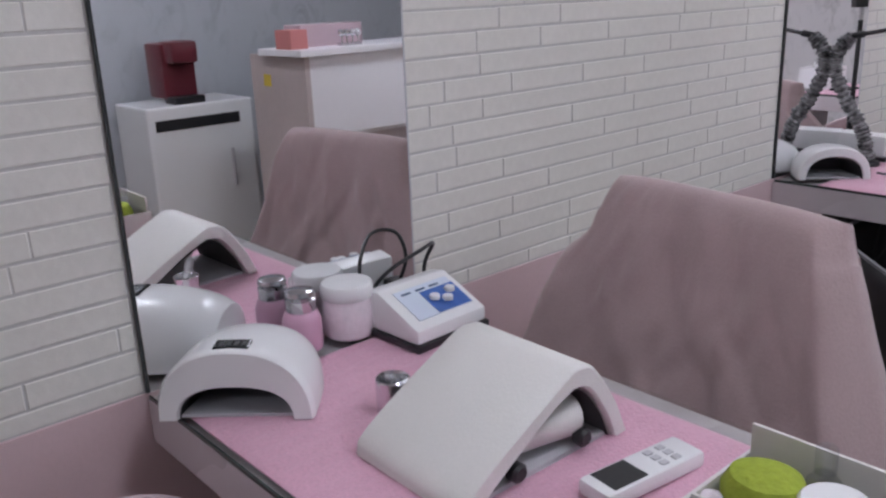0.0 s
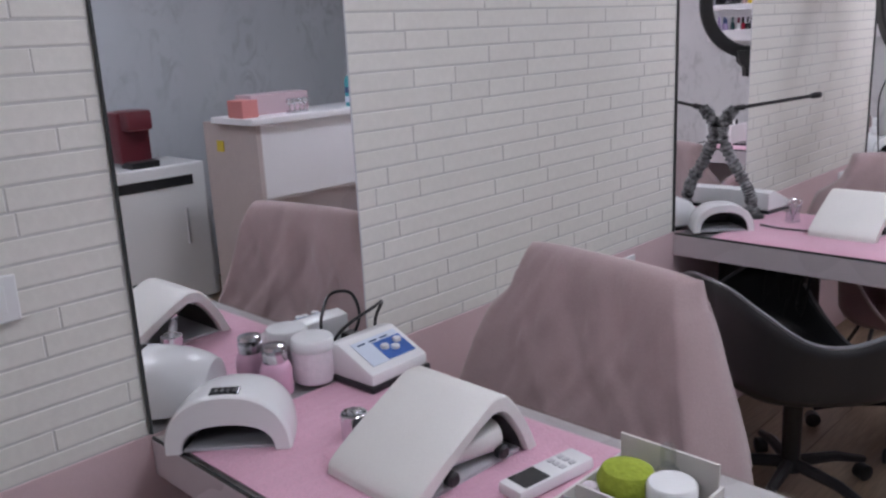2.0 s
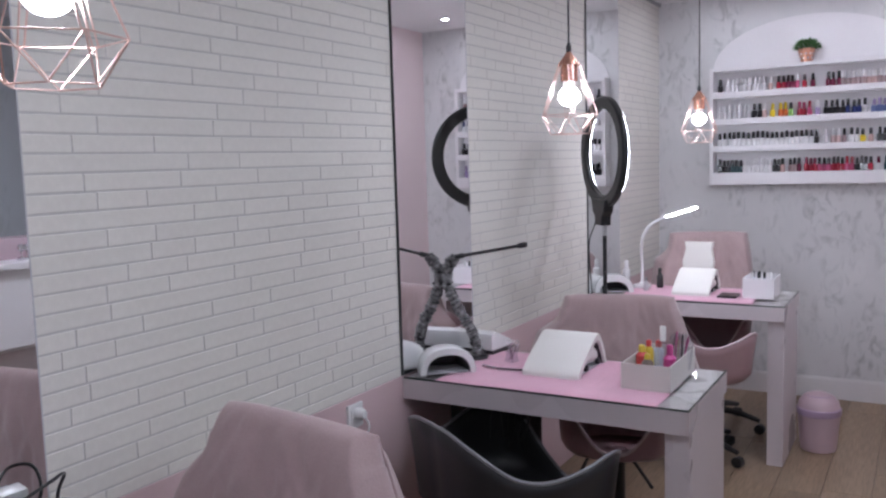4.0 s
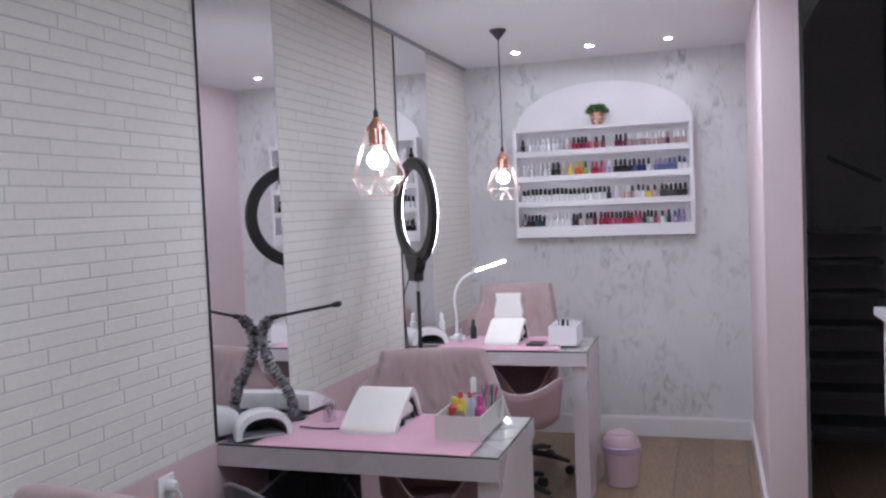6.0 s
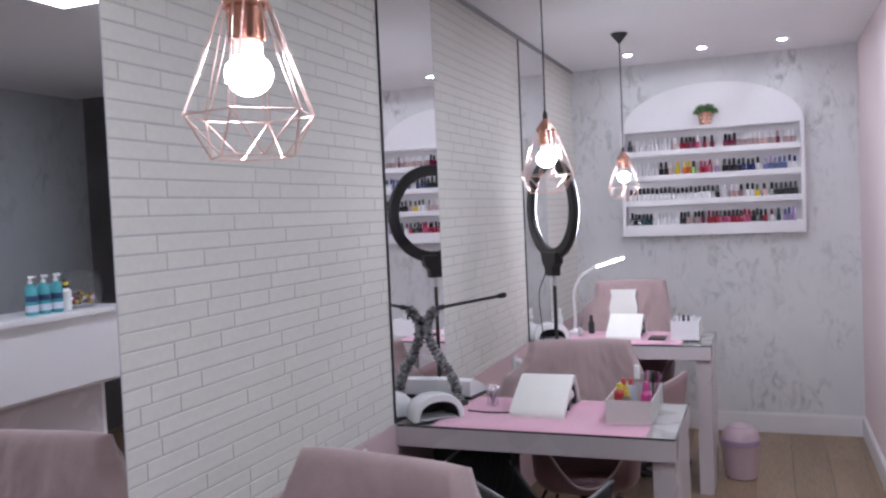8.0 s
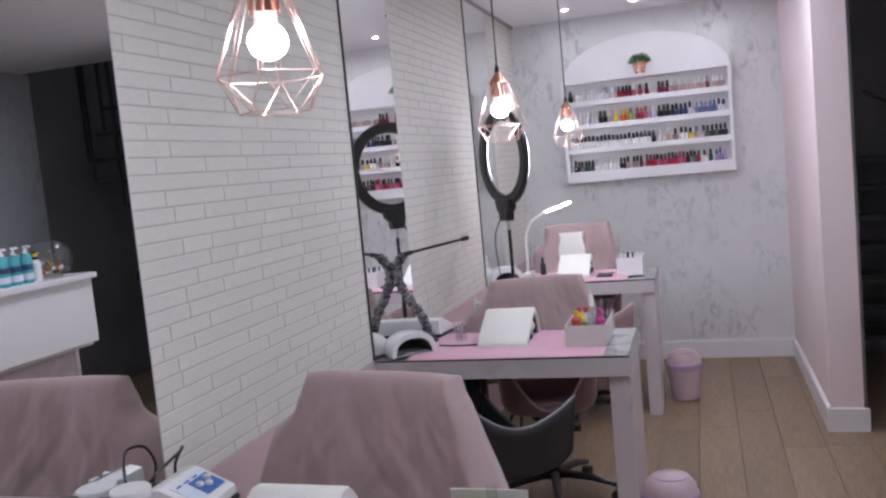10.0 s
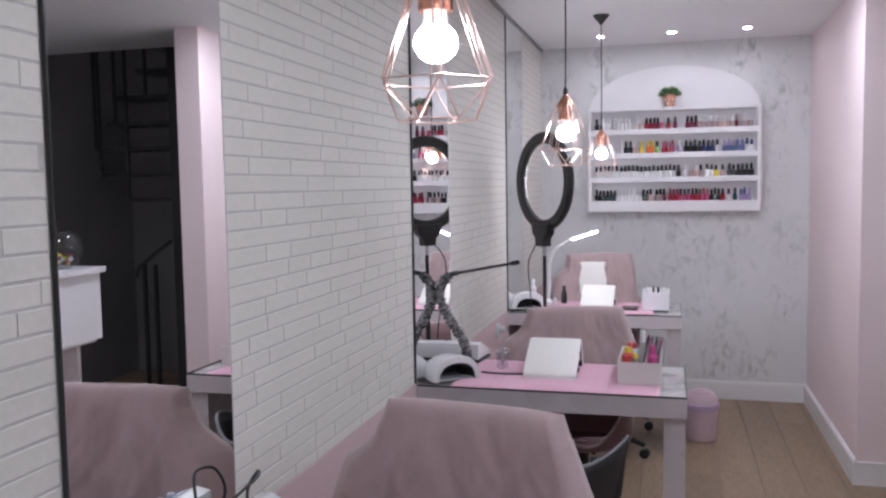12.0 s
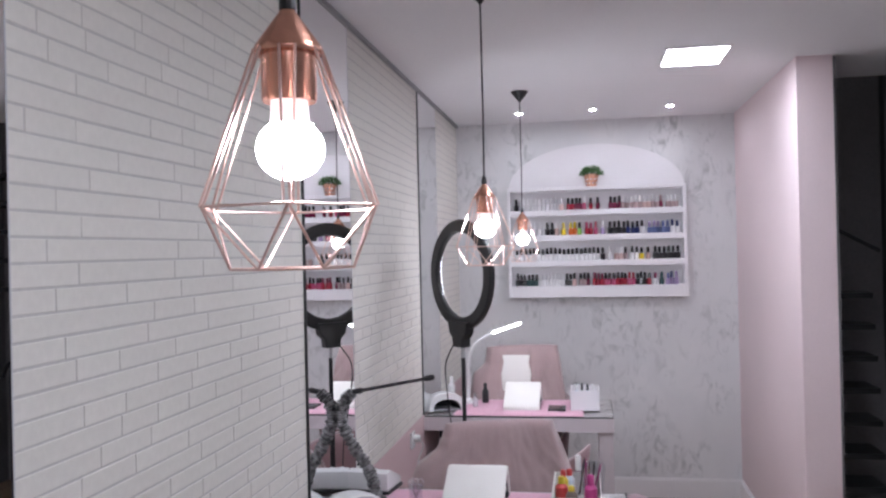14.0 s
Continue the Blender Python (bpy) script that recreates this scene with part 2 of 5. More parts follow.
# ---- mesh tools ----
class Mesh:
    """Collects vertices and faces of one part."""

    def __init__(self):
        self.v, self.f = [], []

    def add(self, verts, faces):
        k = len(self.v)
        self.v += [tuple(p) for p in verts]
        self.f += [tuple(i + k for i in q) for q in faces]
        return self

    def box(self, x0, x1, y0, y1, z0, z1, m=None):
        p = [Vector((x, y, z)) for z in (z0, z1) for x, y in ((x0, y0), (x1, y0), (x1, y1), (x0, y1))]
        if m is not None:
            p = [m @ q for q in p]
        return self.add(p, [(3, 2, 1, 0), (4, 5, 6, 7), (0, 1, 5, 4), (1, 2, 6, 5), (2, 3, 7, 6), (3, 0, 4, 7)])

    def lathe(self, profile, centre=(0, 0, 0), n=20, axis=None, squash=1.0):
        """Turns a profile of (radius, height) about an upright axis, or about axis."""
        m = Vector(axis).to_track_quat("Z", "Y").to_matrix() if axis else Matrix.Identity(3)
        c = Vector(centre)
        verts, faces = [], []
        for r, z in profile:
            for i in range(n):
                a = 2 * math.pi * i / n
                verts.append(c + m @ Vector((r * math.cos(a), r * math.sin(a) * squash, z)))
        for j in range(len(profile) - 1):
            for i in range(n):
                k = (i + 1) % n
                faces.append((j * n + i, j * n + k, (j + 1) * n + k, (j + 1) * n + i))
        if profile[0][0] > 1e-5:
            faces.append(tuple(reversed(range(n))))
        if profile[-1][0] > 1e-5:
            faces.append(tuple((len(profile) - 1) * n + i for i in range(n)))
        return self.add(verts, faces)

    def tube(self, points, r, n=8, closed=False, radii=None):
        pts = [Vector(p) for p in points]
        count = len(pts)
        verts, faces = [], []
        up = None
        for i, p in enumerate(pts):
            if closed:
                d = pts[(i + 1) % count] - pts[i - 1]
            else:
                d = pts[min(i + 1, count - 1)] - pts[max(i - 1, 0)]
            d.normalize()
            if up is None:
                up = d.orthogonal().normalized()
            up = (up - d * up.dot(d)).normalized()
            side = d.cross(up)
            rr = radii[i] if radii else r
            for k in range(n):
                a = 2 * math.pi * k / n
                verts.append(p + up * (rr * math.cos(a)) + side * (rr * math.sin(a)))
        for i in range(count if closed else count - 1):
            j = (i + 1) % count
            for k in range(n):
                q = (k + 1) % n
                faces.append((i * n + k, i * n + q, j * n + q, j * n + k))
        if not closed:
            faces.append(tuple(reversed(range(n))))
            faces.append(tuple((count - 1) * n + k for k in range(n)))
        return self.add(verts, faces)

    def grid(self, rows, wrap=False):
        """A sheet through rows of points."""
        n = len(rows[0])
        verts = [p for row in rows for p in row]
        faces = []
        for j in range(len(rows) - 1):
            for i in range(n if wrap else n - 1):
                k = (i + 1) % n
                faces.append((j * n + i, j * n + k, (j + 1) * n + k, (j + 1) * n + i))
        return self.add(verts, faces)

    def prism(self, outline, z0, z1, m=None):
        n = len(outline)
        p = [Vector((x, y, z)) for z in (z0, z1) for x, y in outline]
        if m is not None:
            p = [m @ q for q in p]
        faces = [tuple(reversed(range(n))), tuple(range(n, 2 * n))]
        faces += [(i, (i + 1) % n, n + (i + 1) % n, n + i) for i in range(n)]
        return self.add(p, faces)

    def done(self, name, bevel=0.0, smooth=False, segments=2):
        me = bpy.data.meshes.new(name)
        me.from_pydata(self.v, [], self.f)
        bm = bmesh.new()
        bm.from_mesh(me)
        bmesh.ops.recalc_face_normals(bm, faces=bm.faces)
        if bevel:
            bmesh.ops.bevel(bm, geom=[e for e in bm.edges if e.is_manifold and e.calc_face_angle(0) > 0.5], offset=bevel, segments=segments, affect="EDGES", profile=0.6)
        bm.to_mesh(me)
        bm.free()
        if smooth:
            me.shade_smooth()
            me.set_sharp_from_angle(angle=radians(38))
        me.update()
        return me


def part(name, mesh, mat, parent=None, label="", bevel=0.0, smooth=False, segments=2):
    me = mesh.done(name, bevel, smooth, segments) if isinstance(mesh, Mesh) else mesh
    if not me.materials:
        me.materials.append(mat)
    ob = new(name, me)
    ob.parent = parent
    if label:
        ob["label"] = label
    return ob


def thing(name, label, category, at=(0, 0, 0), turn=0.0, group="", kind=""):
    ob = new(name)
    ob.empty_display_size = 0.05
    ob.matrix_basis = pose(*at, 0, 0, turn)
    return tagged(ob, label, category, group, kind)


def structure(name, mesh, mat, label, category, bevel=0.0):
    return tagged(part(name, mesh, mat, None, "", bevel), label, category, "", "structure")


def curve(points, steps=8):
    """A smooth line through a few points."""
    p = [Vector(q) for q in points]
    p = [p[0] * 2 - p[1]] + p + [p[-1] * 2 - p[-2]]
    out = []
    for i in range(1, len(p) - 2):
        for k in range(steps):
            t = k / steps
            out.append(0.5 * (2 * p[i] + (p[i + 1] - p[i - 1]) * t + (2 * p[i - 1] - 5 * p[i] + 4 * p[i + 1] - p[i + 2]) * t * t
                              + (3 * p[i] - p[i - 1] - 3 * p[i + 1] + p[i + 2]) * t ** 3))
    return out + [p[-2]]


# ---- room ----
structure("floor", Mesh().box(-0.2, FAR_X + 0.2, NEAR_Y - 0.2, BACK_Y + 0.3, -0.12, -0.012), GROOVE, "brown oak laminate floor laid in planks", "floor")
structure("ceiling", Mesh().box(-0.2, PINK_X + 0.3, NEAR_Y - 0.2, BACK_Y + 0.2, ROOM_H, ROOM_H + 0.12).box(PINK_X + 0.3, FAR_X + 0.2, NEAR_Y - 0.2, 5.30, ROOM_H, ROOM_H + 0.12), CEIL, "plain white plaster ceiling with flush panel lamps", "ceiling")
WEST = structure("wall_west", Mesh().box(-0.2, -0.004, NEAR_Y, BACK_Y, DESK_H, ROOM_H), JOINT, "white brick-patterned wall between tall mirrors", "wall")
structure("wall_west_lower", Mesh().box(-0.2, 0.0, NEAR_Y, BACK_Y, 0, DESK_H), material("dusty_pink_paint", (0.64, 0.47, 0.485), 0.6, grain=0.02, grain_size=120, blotch=0.05, blotch_size=1.2, bump=0.05), "plain dusty pink wall below the brickwork", "wall")
structure("wall_north", Mesh().box(-0.2, PINK_X + 0.3, BACK_Y, BACK_Y + 0.15, 0, ROOM_H), MARBLE, "pale grey marble-patterned wallpapered wall", "wall")
structure("wall_east_pink", Mesh().box(PINK_X, PINK_X + 0.153, PINK_Y, BACK_Y, 0, ROOM_H), PINK_WALL, "plain pale pink painted wall", "wall")
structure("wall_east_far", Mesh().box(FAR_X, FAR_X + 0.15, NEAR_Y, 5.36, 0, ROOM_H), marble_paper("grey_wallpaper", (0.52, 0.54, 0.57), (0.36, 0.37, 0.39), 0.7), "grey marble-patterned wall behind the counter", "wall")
# south wall is unseen, added only to close the room
structure("wall_south", Mesh().box(-0.2, FAR_X + 0.15, NEAR_Y - 0.15, NEAR_Y, 0, ROOM_H), PINK_WALL, "unseen pink end wall added to close the room", "wall")
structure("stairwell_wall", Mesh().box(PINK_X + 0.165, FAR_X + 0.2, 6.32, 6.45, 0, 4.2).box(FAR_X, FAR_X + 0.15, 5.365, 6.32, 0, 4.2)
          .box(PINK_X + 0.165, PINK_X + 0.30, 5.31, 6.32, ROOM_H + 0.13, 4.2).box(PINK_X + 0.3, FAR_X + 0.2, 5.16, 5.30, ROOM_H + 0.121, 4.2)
          .box(PINK_X + 0.156, PINK_X + 0.17, PINK_Y + 0.02, 6.32, 0, ROOM_H - 0.002), CHARCOAL, "charcoal grey stairwell wall", "wall")

# grey strip paints the dark shadow gap between brickwork and ceiling
shadow_gap = Mesh().box(0.0, 0.012, NEAR_Y, BACK_Y, ROOM_H - 0.016, ROOM_H)
structure("trim", shadow_gap, material("shadow_gap_grey", (0.33, 0.33, 0.34), 0.7, grain=0.03), "thin grey strip painted as a shadow gap under the ceiling", "trim")
skirt = Mesh().box(0.0, PINK_X, BACK_Y - 0.016, BACK_Y, 0, 0.115).box(0.0, PINK_X, BACK_Y - 0.010, BACK_Y, 0.115, 0.125)
skirt.box(PINK_X - 0.016, PINK_X, PINK_Y - 0.016, BACK_Y - 0.016, 0, 0.115).box(PINK_X - 0.010, PINK_X, PINK_Y - 0.010, BACK_Y - 0.016, 0.115, 0.125)
skirt.box(PINK_X, PINK_X + 0.176, PINK_Y - 0.016, PINK_Y, 0, 0.115)
structure("baseboard", skirt, WHITE_TRIM, "white moulded baseboard along the walls", "baseboard")

# flush panel lamps and small round downlights
def panel_lamp(x, y, w=0.25, d=0.33):
    t = thing("panel_light", "square white ceiling panel lamp, lit", "ceiling lamp", (x, y, ROOM_H), 0, "ceiling panel lamps")
    part("frame", Mesh().box(-w / 2 - 0.012, w / 2 + 0.012, -d / 2 - 0.012, -d / 2, -0.008, 0).box(-w / 2 - 0.012, w / 2 + 0.012, d / 2, d / 2 + 0.012, -0.008, 0)
         .box(-w / 2 - 0.012, -w / 2, -d / 2, d / 2, -0.008, 0).box(w / 2, w / 2 + 0.012, -d / 2, d / 2, -0.008, 0), WHITE_TRIM, t)
    part("diffuser", Mesh().box(-w / 2, w / 2, -d / 2, d / 2, -0.005, -0.001), PANEL_LIGHT, t, "glowing white diffuser")
    return t


# the last two of these lamps are unseen, added to continue the row
for x, y in ((1.312, 4.59), (1.375, 3.16), (1.375, 1.70), (1.375, -0.35)):
    panel_lamp(x, y)
# unseen lamp added to brighten the reception side
for x, y in ((2.72, 2.2),):
    panel_lamp(x, y)
for x in (0.445, 0.885, 1.335):
    t = thing("downlight", "small round recessed downlight, lit", "ceiling lamp", (x, 5.90, ROOM_H), 0, "downlights by the shelf")
    part("bezel", Mesh().lathe([(0.034, 0), (0.034, -0.004), (0.024, -0.006), (0.021, -0.001)], n=24), WHITE_TRIM, t, smooth=True)
    part("lens", Mesh().lathe([(0.0, -0.003), (0.0205, -0.003)], n=24), SPOT_LIGHT, t, "glowing lens")

# mirrors, one above each desk
for y0 in DESK_Y:
    t = thing("wall_mirror", "tall frameless mirror strip with a dark edge above a desk", "mirror", (0, y0, DESK_H + 0.002), 0, "wall mirrors")
    part("glass", Mesh().box(-0.003, 0.004, 0.004, DESK_D - 0.004, 0, ROOM_H - DESK_H - 0.018), MIRROR, t)
    part("edge", Mesh().box(-0.003, 0.0045, 0, 0.004, 0, ROOM_H - DESK_H - 0.018), MIRROR_EDGE, t, "dark polished edge")
    part("edge", Mesh().box(-0.003, 0.0045, DESK_D - 0.004, DESK_D - 0.001, 0, ROOM_H - DESK_H - 0.018), GREY_PLASTIC, t)

# ---- reception and stairs, across the room ----
CTR_X, CTR_Z = 2.14, 1.075
t = thing("reception_counter", "white lacquered reception counter with an overhanging front", "counter", (CTR_X, 0, 0))
part("top", Mesh().box(-0.03, 0.34, 3.03, 4.28, CTR_Z - 0.03, CTR_Z), SHELF_WHITE, t, bevel=0.003)
part("front_panel", Mesh().box(0.0, 0.03, 3.09, 4.265, 0.68, CTR_Z - 0.03), SHELF_WHITE, t, bevel=0.003)
part("lower_panel", Mesh().box(0.10, 0.13, 3.12, 4.18, 0.0, 0.68), LACQUER, t, bevel=0.003)
part("shelf", Mesh().box(0.03, 0.48, 3.12, 4.25, 0.66, 0.68), SHELF_WHITE, t)
part("side_panel", Mesh().box(0.0, 0.48, 3.065, 3.09, 0.0, CTR_Z - 0.03), BEIGE_PANEL, t, "beige side panel")
part("side_panel", Mesh().box(0.10, 0.48, 4.18, 4.205, 0.0, 0.66), SHELF_WHITE, t)
part("sticker", Mesh().box(0.30, 0.36, 3.060, 3.0645, 0.90, 0.955), YELLOW, t, "small yellow sticker")


def gel_bottle(x, y):
    b = thing("gel_bottle", "teal gel bottle with a white pump, on the counter", "bottle", (x, y, CTR_Z), 0, "teal bottles on the counter")
    part("body", Mesh().lathe([(0.026, 0), (0.030, 0.006), (0.030, 0.13), (0.024, 0.152), (0.012, 0.160)], n=16), TEAL, b, smooth=True)
    part("pump", Mesh().lathe([(0.013, 0.158), (0.013, 0.176), (0.006, 0.178), (0.006, 0.19)], n=12).box(-0.035, 0.010, -0.007, 0.007, 0.188, 0.20), WHITE_PLASTIC, b, "white pump", smooth=True)
    part("print", Mesh().lathe([(0.0305, 0.070), (0.0307, 0.073), (0.0307, 0.098), (0.0305, 0.10)], n=16), LABEL_NAVY, b, "dark printed band")
    part("label", Mesh().lathe([(0.0304, 0.02), (0.0306, 0.022), (0.0306, 0.050), (0.0304, 0.052)], n=16), LABEL_PALE, b, "pale label")


for y in (3.73, 3.81, 3.89):
    gel_bottle(2.22, y)
b = thing("hand_cream_bottle", "white bottle with a black and yellow cap, on the counter", "bottle", (2.23, 3.96, CTR_Z))
part("body", Mesh().lathe([(0.027, 0), (0.029, 0.005), (0.029, 0.10), (0.015, 0.115)], n=14), WHITE_PLASTIC, b, smooth=True)
part("cap", Mesh().lathe([(0.016, 0.115), (0.016, 0.15), (0.010, 0.16)], n=12), DARK_PLASTIC, b, "black cap", smooth=True)
part("band", Mesh().lathe([(0.0165, 0.132), (0.017, 0.135), (0.017, 0.148), (0.0165, 0.15)], n=12), YELLOW, b, "yellow band")
b = thing("glass_bowl", "round clear glass bowl half full of wrapped sweets", "bowl", (2.26, 4.10, CTR_Z))
part("bowl", Mesh().lathe([(0.055, 0.0), (0.092, 0.022), (0.118, 0.08), (0.118, 0.125), (0.095, 0.18), (0.072, 0.20)], n=28), CLEAR_PLASTIC, b, smooth=True)
rng = random.Random(4)
for i in range(26):
    a, r = rng.uniform(0, 6.28), rng.uniform(0, 0.06)
    m = pose(r * math.cos(a), r * math.sin(a), 0.024 + rng.uniform(0, 0.05), rng.uniform(0, 90), rng.uniform(0, 90), rng.uniform(0, 90))
    part("sweet", Mesh().box(-0.014, 0.014, -0.009, 0.009, -0.008, 0.008, m), rng.choice((RED, YELLOW, BROWN_PACK, LABEL_PALE, BURGUNDY, LIME)), b)
tagged(part("gift_box", Mesh().box(2.20, 2.33, 3.04, 3.13, CTR_Z, CTR_Z + 0.085), CORAL, bevel=0.003), "coral red cardboard box standing on the counter", "box")
tagged(part("gift_box", Mesh().box(2.29, 2.43, 3.15, 3.50, CTR_Z, CTR_Z + 0.10), PALE_PINK, bevel=0.003), "pale pink box on the counter", "box")
t = thing("ornament", "small silver ornament with round knobs on the counter", "ornament", (2.20, 3.36, CTR_Z))
part("base", Mesh().box(-0.015, 0.015, -0.06, 0.06, 0, 0.014), CHROME, t, bevel=0.003)
for i, y in enumerate((-0.045, -0.015, 0.018, 0.048)):
    part("knob", Mesh().lathe([(0.004, 0.014), (0.004, 0.04), (0.014, 0.048), (0.017, 0.06), (0.012, 0.072), (0.0, 0.076)], (0, y, 0), 12), CHROME, t, smooth=True)

t = thing("white_cabinet", "white floor cabinet with a black slot and dark sides", "cabinet", (2.95, 2.95, 0))
part("body", Mesh().box(0, 0.40, -0.30, 0.28, 0.02, 0.80), WHITE_PLASTIC, t, bevel=0.012)
part("side", Mesh().box(0.02, 0.40, 0.281, 0.30, 0.02, 0.79), GREY_PLASTIC, t, "grey side panel")
part("slot", Mesh().box(-0.004, 0.01, -0.26, 0.20, 0.68, 0.735), DARK_PLASTIC, t, "black slot")
part("handle", Mesh().box(-0.014, -0.001, 0.13, 0.145, 0.35, 0.55), GREY_PLASTIC, t, bevel=0.003)
t = thing("coffee_machine", "burgundy and black coffee machine on the white cabinet", "coffee machine", (3.12, 2.90, 0.80))
part("body", Mesh().box(-0.06, 0.14, -0.09, 0.09, 0.02, 0.30), BURGUNDY, t, bevel=0.02, smooth=True)
part("head", Mesh().box(-0.15, 0.02, -0.07, 0.07, 0.20, 0.31), BURGUNDY, t, bevel=0.02, smooth=True)
part("tray", Mesh().box(-0.15, -0.02, -0.08, 0.08, 0.0, 0.035), DARK_PLASTIC, t, bevel=0.004)

t = thing("staircase", "black steel open staircase with bar railing in the dark stairwell", "staircase", (0, 5.6, 0))
for i, (x0, x1) in enumerate(((2.54, 2.89), (2.54, 3.12), (2.54, 3.157), (2.54, 3.06), (2.54, 2.985), (2.54, 2.80), (2.54, 2.75))):
    z = 1.435 + 0.182 * i
    part("tread", Mesh().box(x0, x1, 0.0, 0.26, z - 0.03, z), BLACK_STEEL, t)
for i in range(7):
    z = 0.26 + 0.175 * i
    part("tread", Mesh().box(1.98, 2.42, 0.10 + 0.03 * i, 0.36 + 0.03 * i, z - 0.03, z), BLACK_STEEL, t)
part("post", Mesh().box(2.40, 2.53, -0.02, 0.05, 0, 3.2), BLACK_STEEL, t)
for x, z0, z1 in ((3.145, 1.8, 3.0), (3.11, 1.62, 3.0), (2.975, 1.97, 3.0), (2.885, 1.43, 3.0), (2.72, 2.16, 3.0)):
    part("baluster", Mesh().box(x - 0.009, x + 0.009, -0.012, 0.006, z0, z1), BLACK_STEEL, t)
part("railing", Mesh().tube(curve([(2.86, 0.0, 0.86), (2.83, 0.0, 0.93), (2.79, 0.0, 0.96), (2.74, 0.05, 1.02), (2.62, 0.1, 1.12)]), 0.014), BLACK_STEEL, t, smooth=True)
for x in (2.79, 2.70):
    part("railing_post", Mesh().box(x - 0.012, x + 0.012, -0.012, 0.012, 0.0, 0.95), BLACK_STEEL, t)
part("handrail", Mesh().tube([(2.12, 0.0, 1.69), (2.37, 0.0, 1.55)], 0.012), BLACK_STEEL, t, smooth=True)


# ---- manicure desks ----
def desk(y0, mat_x0, mat_x1, mat_y0, mat_y1):
    t = thing("manicure_desk", "pale lacquered wall-mounted manicure desk with a glass top", "desk", (0, y0, 0), 0, "manicure desks")
    w, d, h = DESK_W, DESK_D, DESK_H
    part("top", Mesh().box(0.001, w, 0, d, h - 0.075, h - 0.007), LACQUER, t, bevel=0.002)
    part("leg_panel", Mesh().box(w - 0.075, w - 0.004, 0.025, d - 0.025, 0, h - 0.075), LACQUER, t)
    part("glass", Mesh().box(0.006, w - 0.003, 0.003, d - 0.003, h - 0.006, h), GLASS, t, "clear glass sheet")
    part("glass_edge", Mesh().box(0.006, w - 0.003, 0.000, 0.0028, h - 0.0065, h - 0.0005).box(w - 0.0028, w, 0.003, d - 0.003, h - 0.0065, h - 0.0005), GLASS_EDGE, t, "dark green glass edge")
    # added dark panel that fills in the darkness below the top
    part("dark_filler_panel", Mesh().box(0.03, 0.33, 0.26, 0.40, h - 0.34, h - 0.076), DARK_PLASTIC, t, "added dark panel under the top", bevel=0.01)
    rng = random.Random(int(y0 * 10))
    for i in range(6):
        x = 0.24 + 0.022 * i
        part("cable", Mesh().tube(curve([(x, 0.22, h - 0.08), (x + rng.uniform(-.02, .02), 0.20, h - 0.16), (x + rng.uniform(-.03, .03), 0.20, h - 0.23 - rng.uniform(0, .05)), (x + rng.uniform(-.02, .04), 0.24, h - 0.12)]), 0.004, 6), DARK_PLASTIC, t, smooth=True)
    # towel, ribbed across
    rows = []
    nx, ny = 60, 24
    for j in range(ny + 1):
        row = []
        for i in range(nx + 1):
            x = mat_x0 + (mat_x1 - mat_x0) * i / nx
            y = mat_y0 + (mat_y1 - mat_y0) * j / ny
            e = 0.004 * noise.noise(Vector((x * 6, y0 + y * 6, 0)))
            z = h + 0.006 + 0.0020 * math.sin(x * 210) + 0.0025 * noise.noise(Vector((x * 9, (y0 + y) * 9, 1)))
            z = min(z, h + 0.0025) if i in (0, nx) or j in (0, ny) else z
            row.append((x + e, y + e, z))
        rows.append(row)
    towel = Mesh().grid(rows)
    edge = [rows[0][i] for i in range(nx + 1)] + [rows[j][nx] for j in range(1, ny + 1)] + [rows[ny][i] for i in range(nx - 1, -1, -1)] + [rows[j][0] for j in range(ny - 1, 0, -1)]
    towel.grid([edge, [(p[0], p[1], h + 0.0005) for p in edge]], wrap=True)
    ob = tagged(part("towel", towel, TOWEL, smooth=True), "ribbed pink towel spread on a manicure desk", "towel", "desk towels")
    ob.location.y = y0
    return t


desk(DESK_Y[0], 0.08, 0.80, 0.012, 0.46)
desk(DESK_Y[1], 0.13, 0.855, -0.004, 0.46)
desk(DESK_Y[2], 0.15, 0.80, 0.01, 0.45)
TOP = DESK_H + 0.007


def arch(half, rise, power=2.0, n=22):
    out = []
    for i in range(n + 1):
        a = math.pi * i / n
        c, s = math.cos(a), math.sin(a)
        out.append((half * math.copysign(abs(c) ** (2 / power), c), rise * abs(s) ** (2 / power)))
    return out


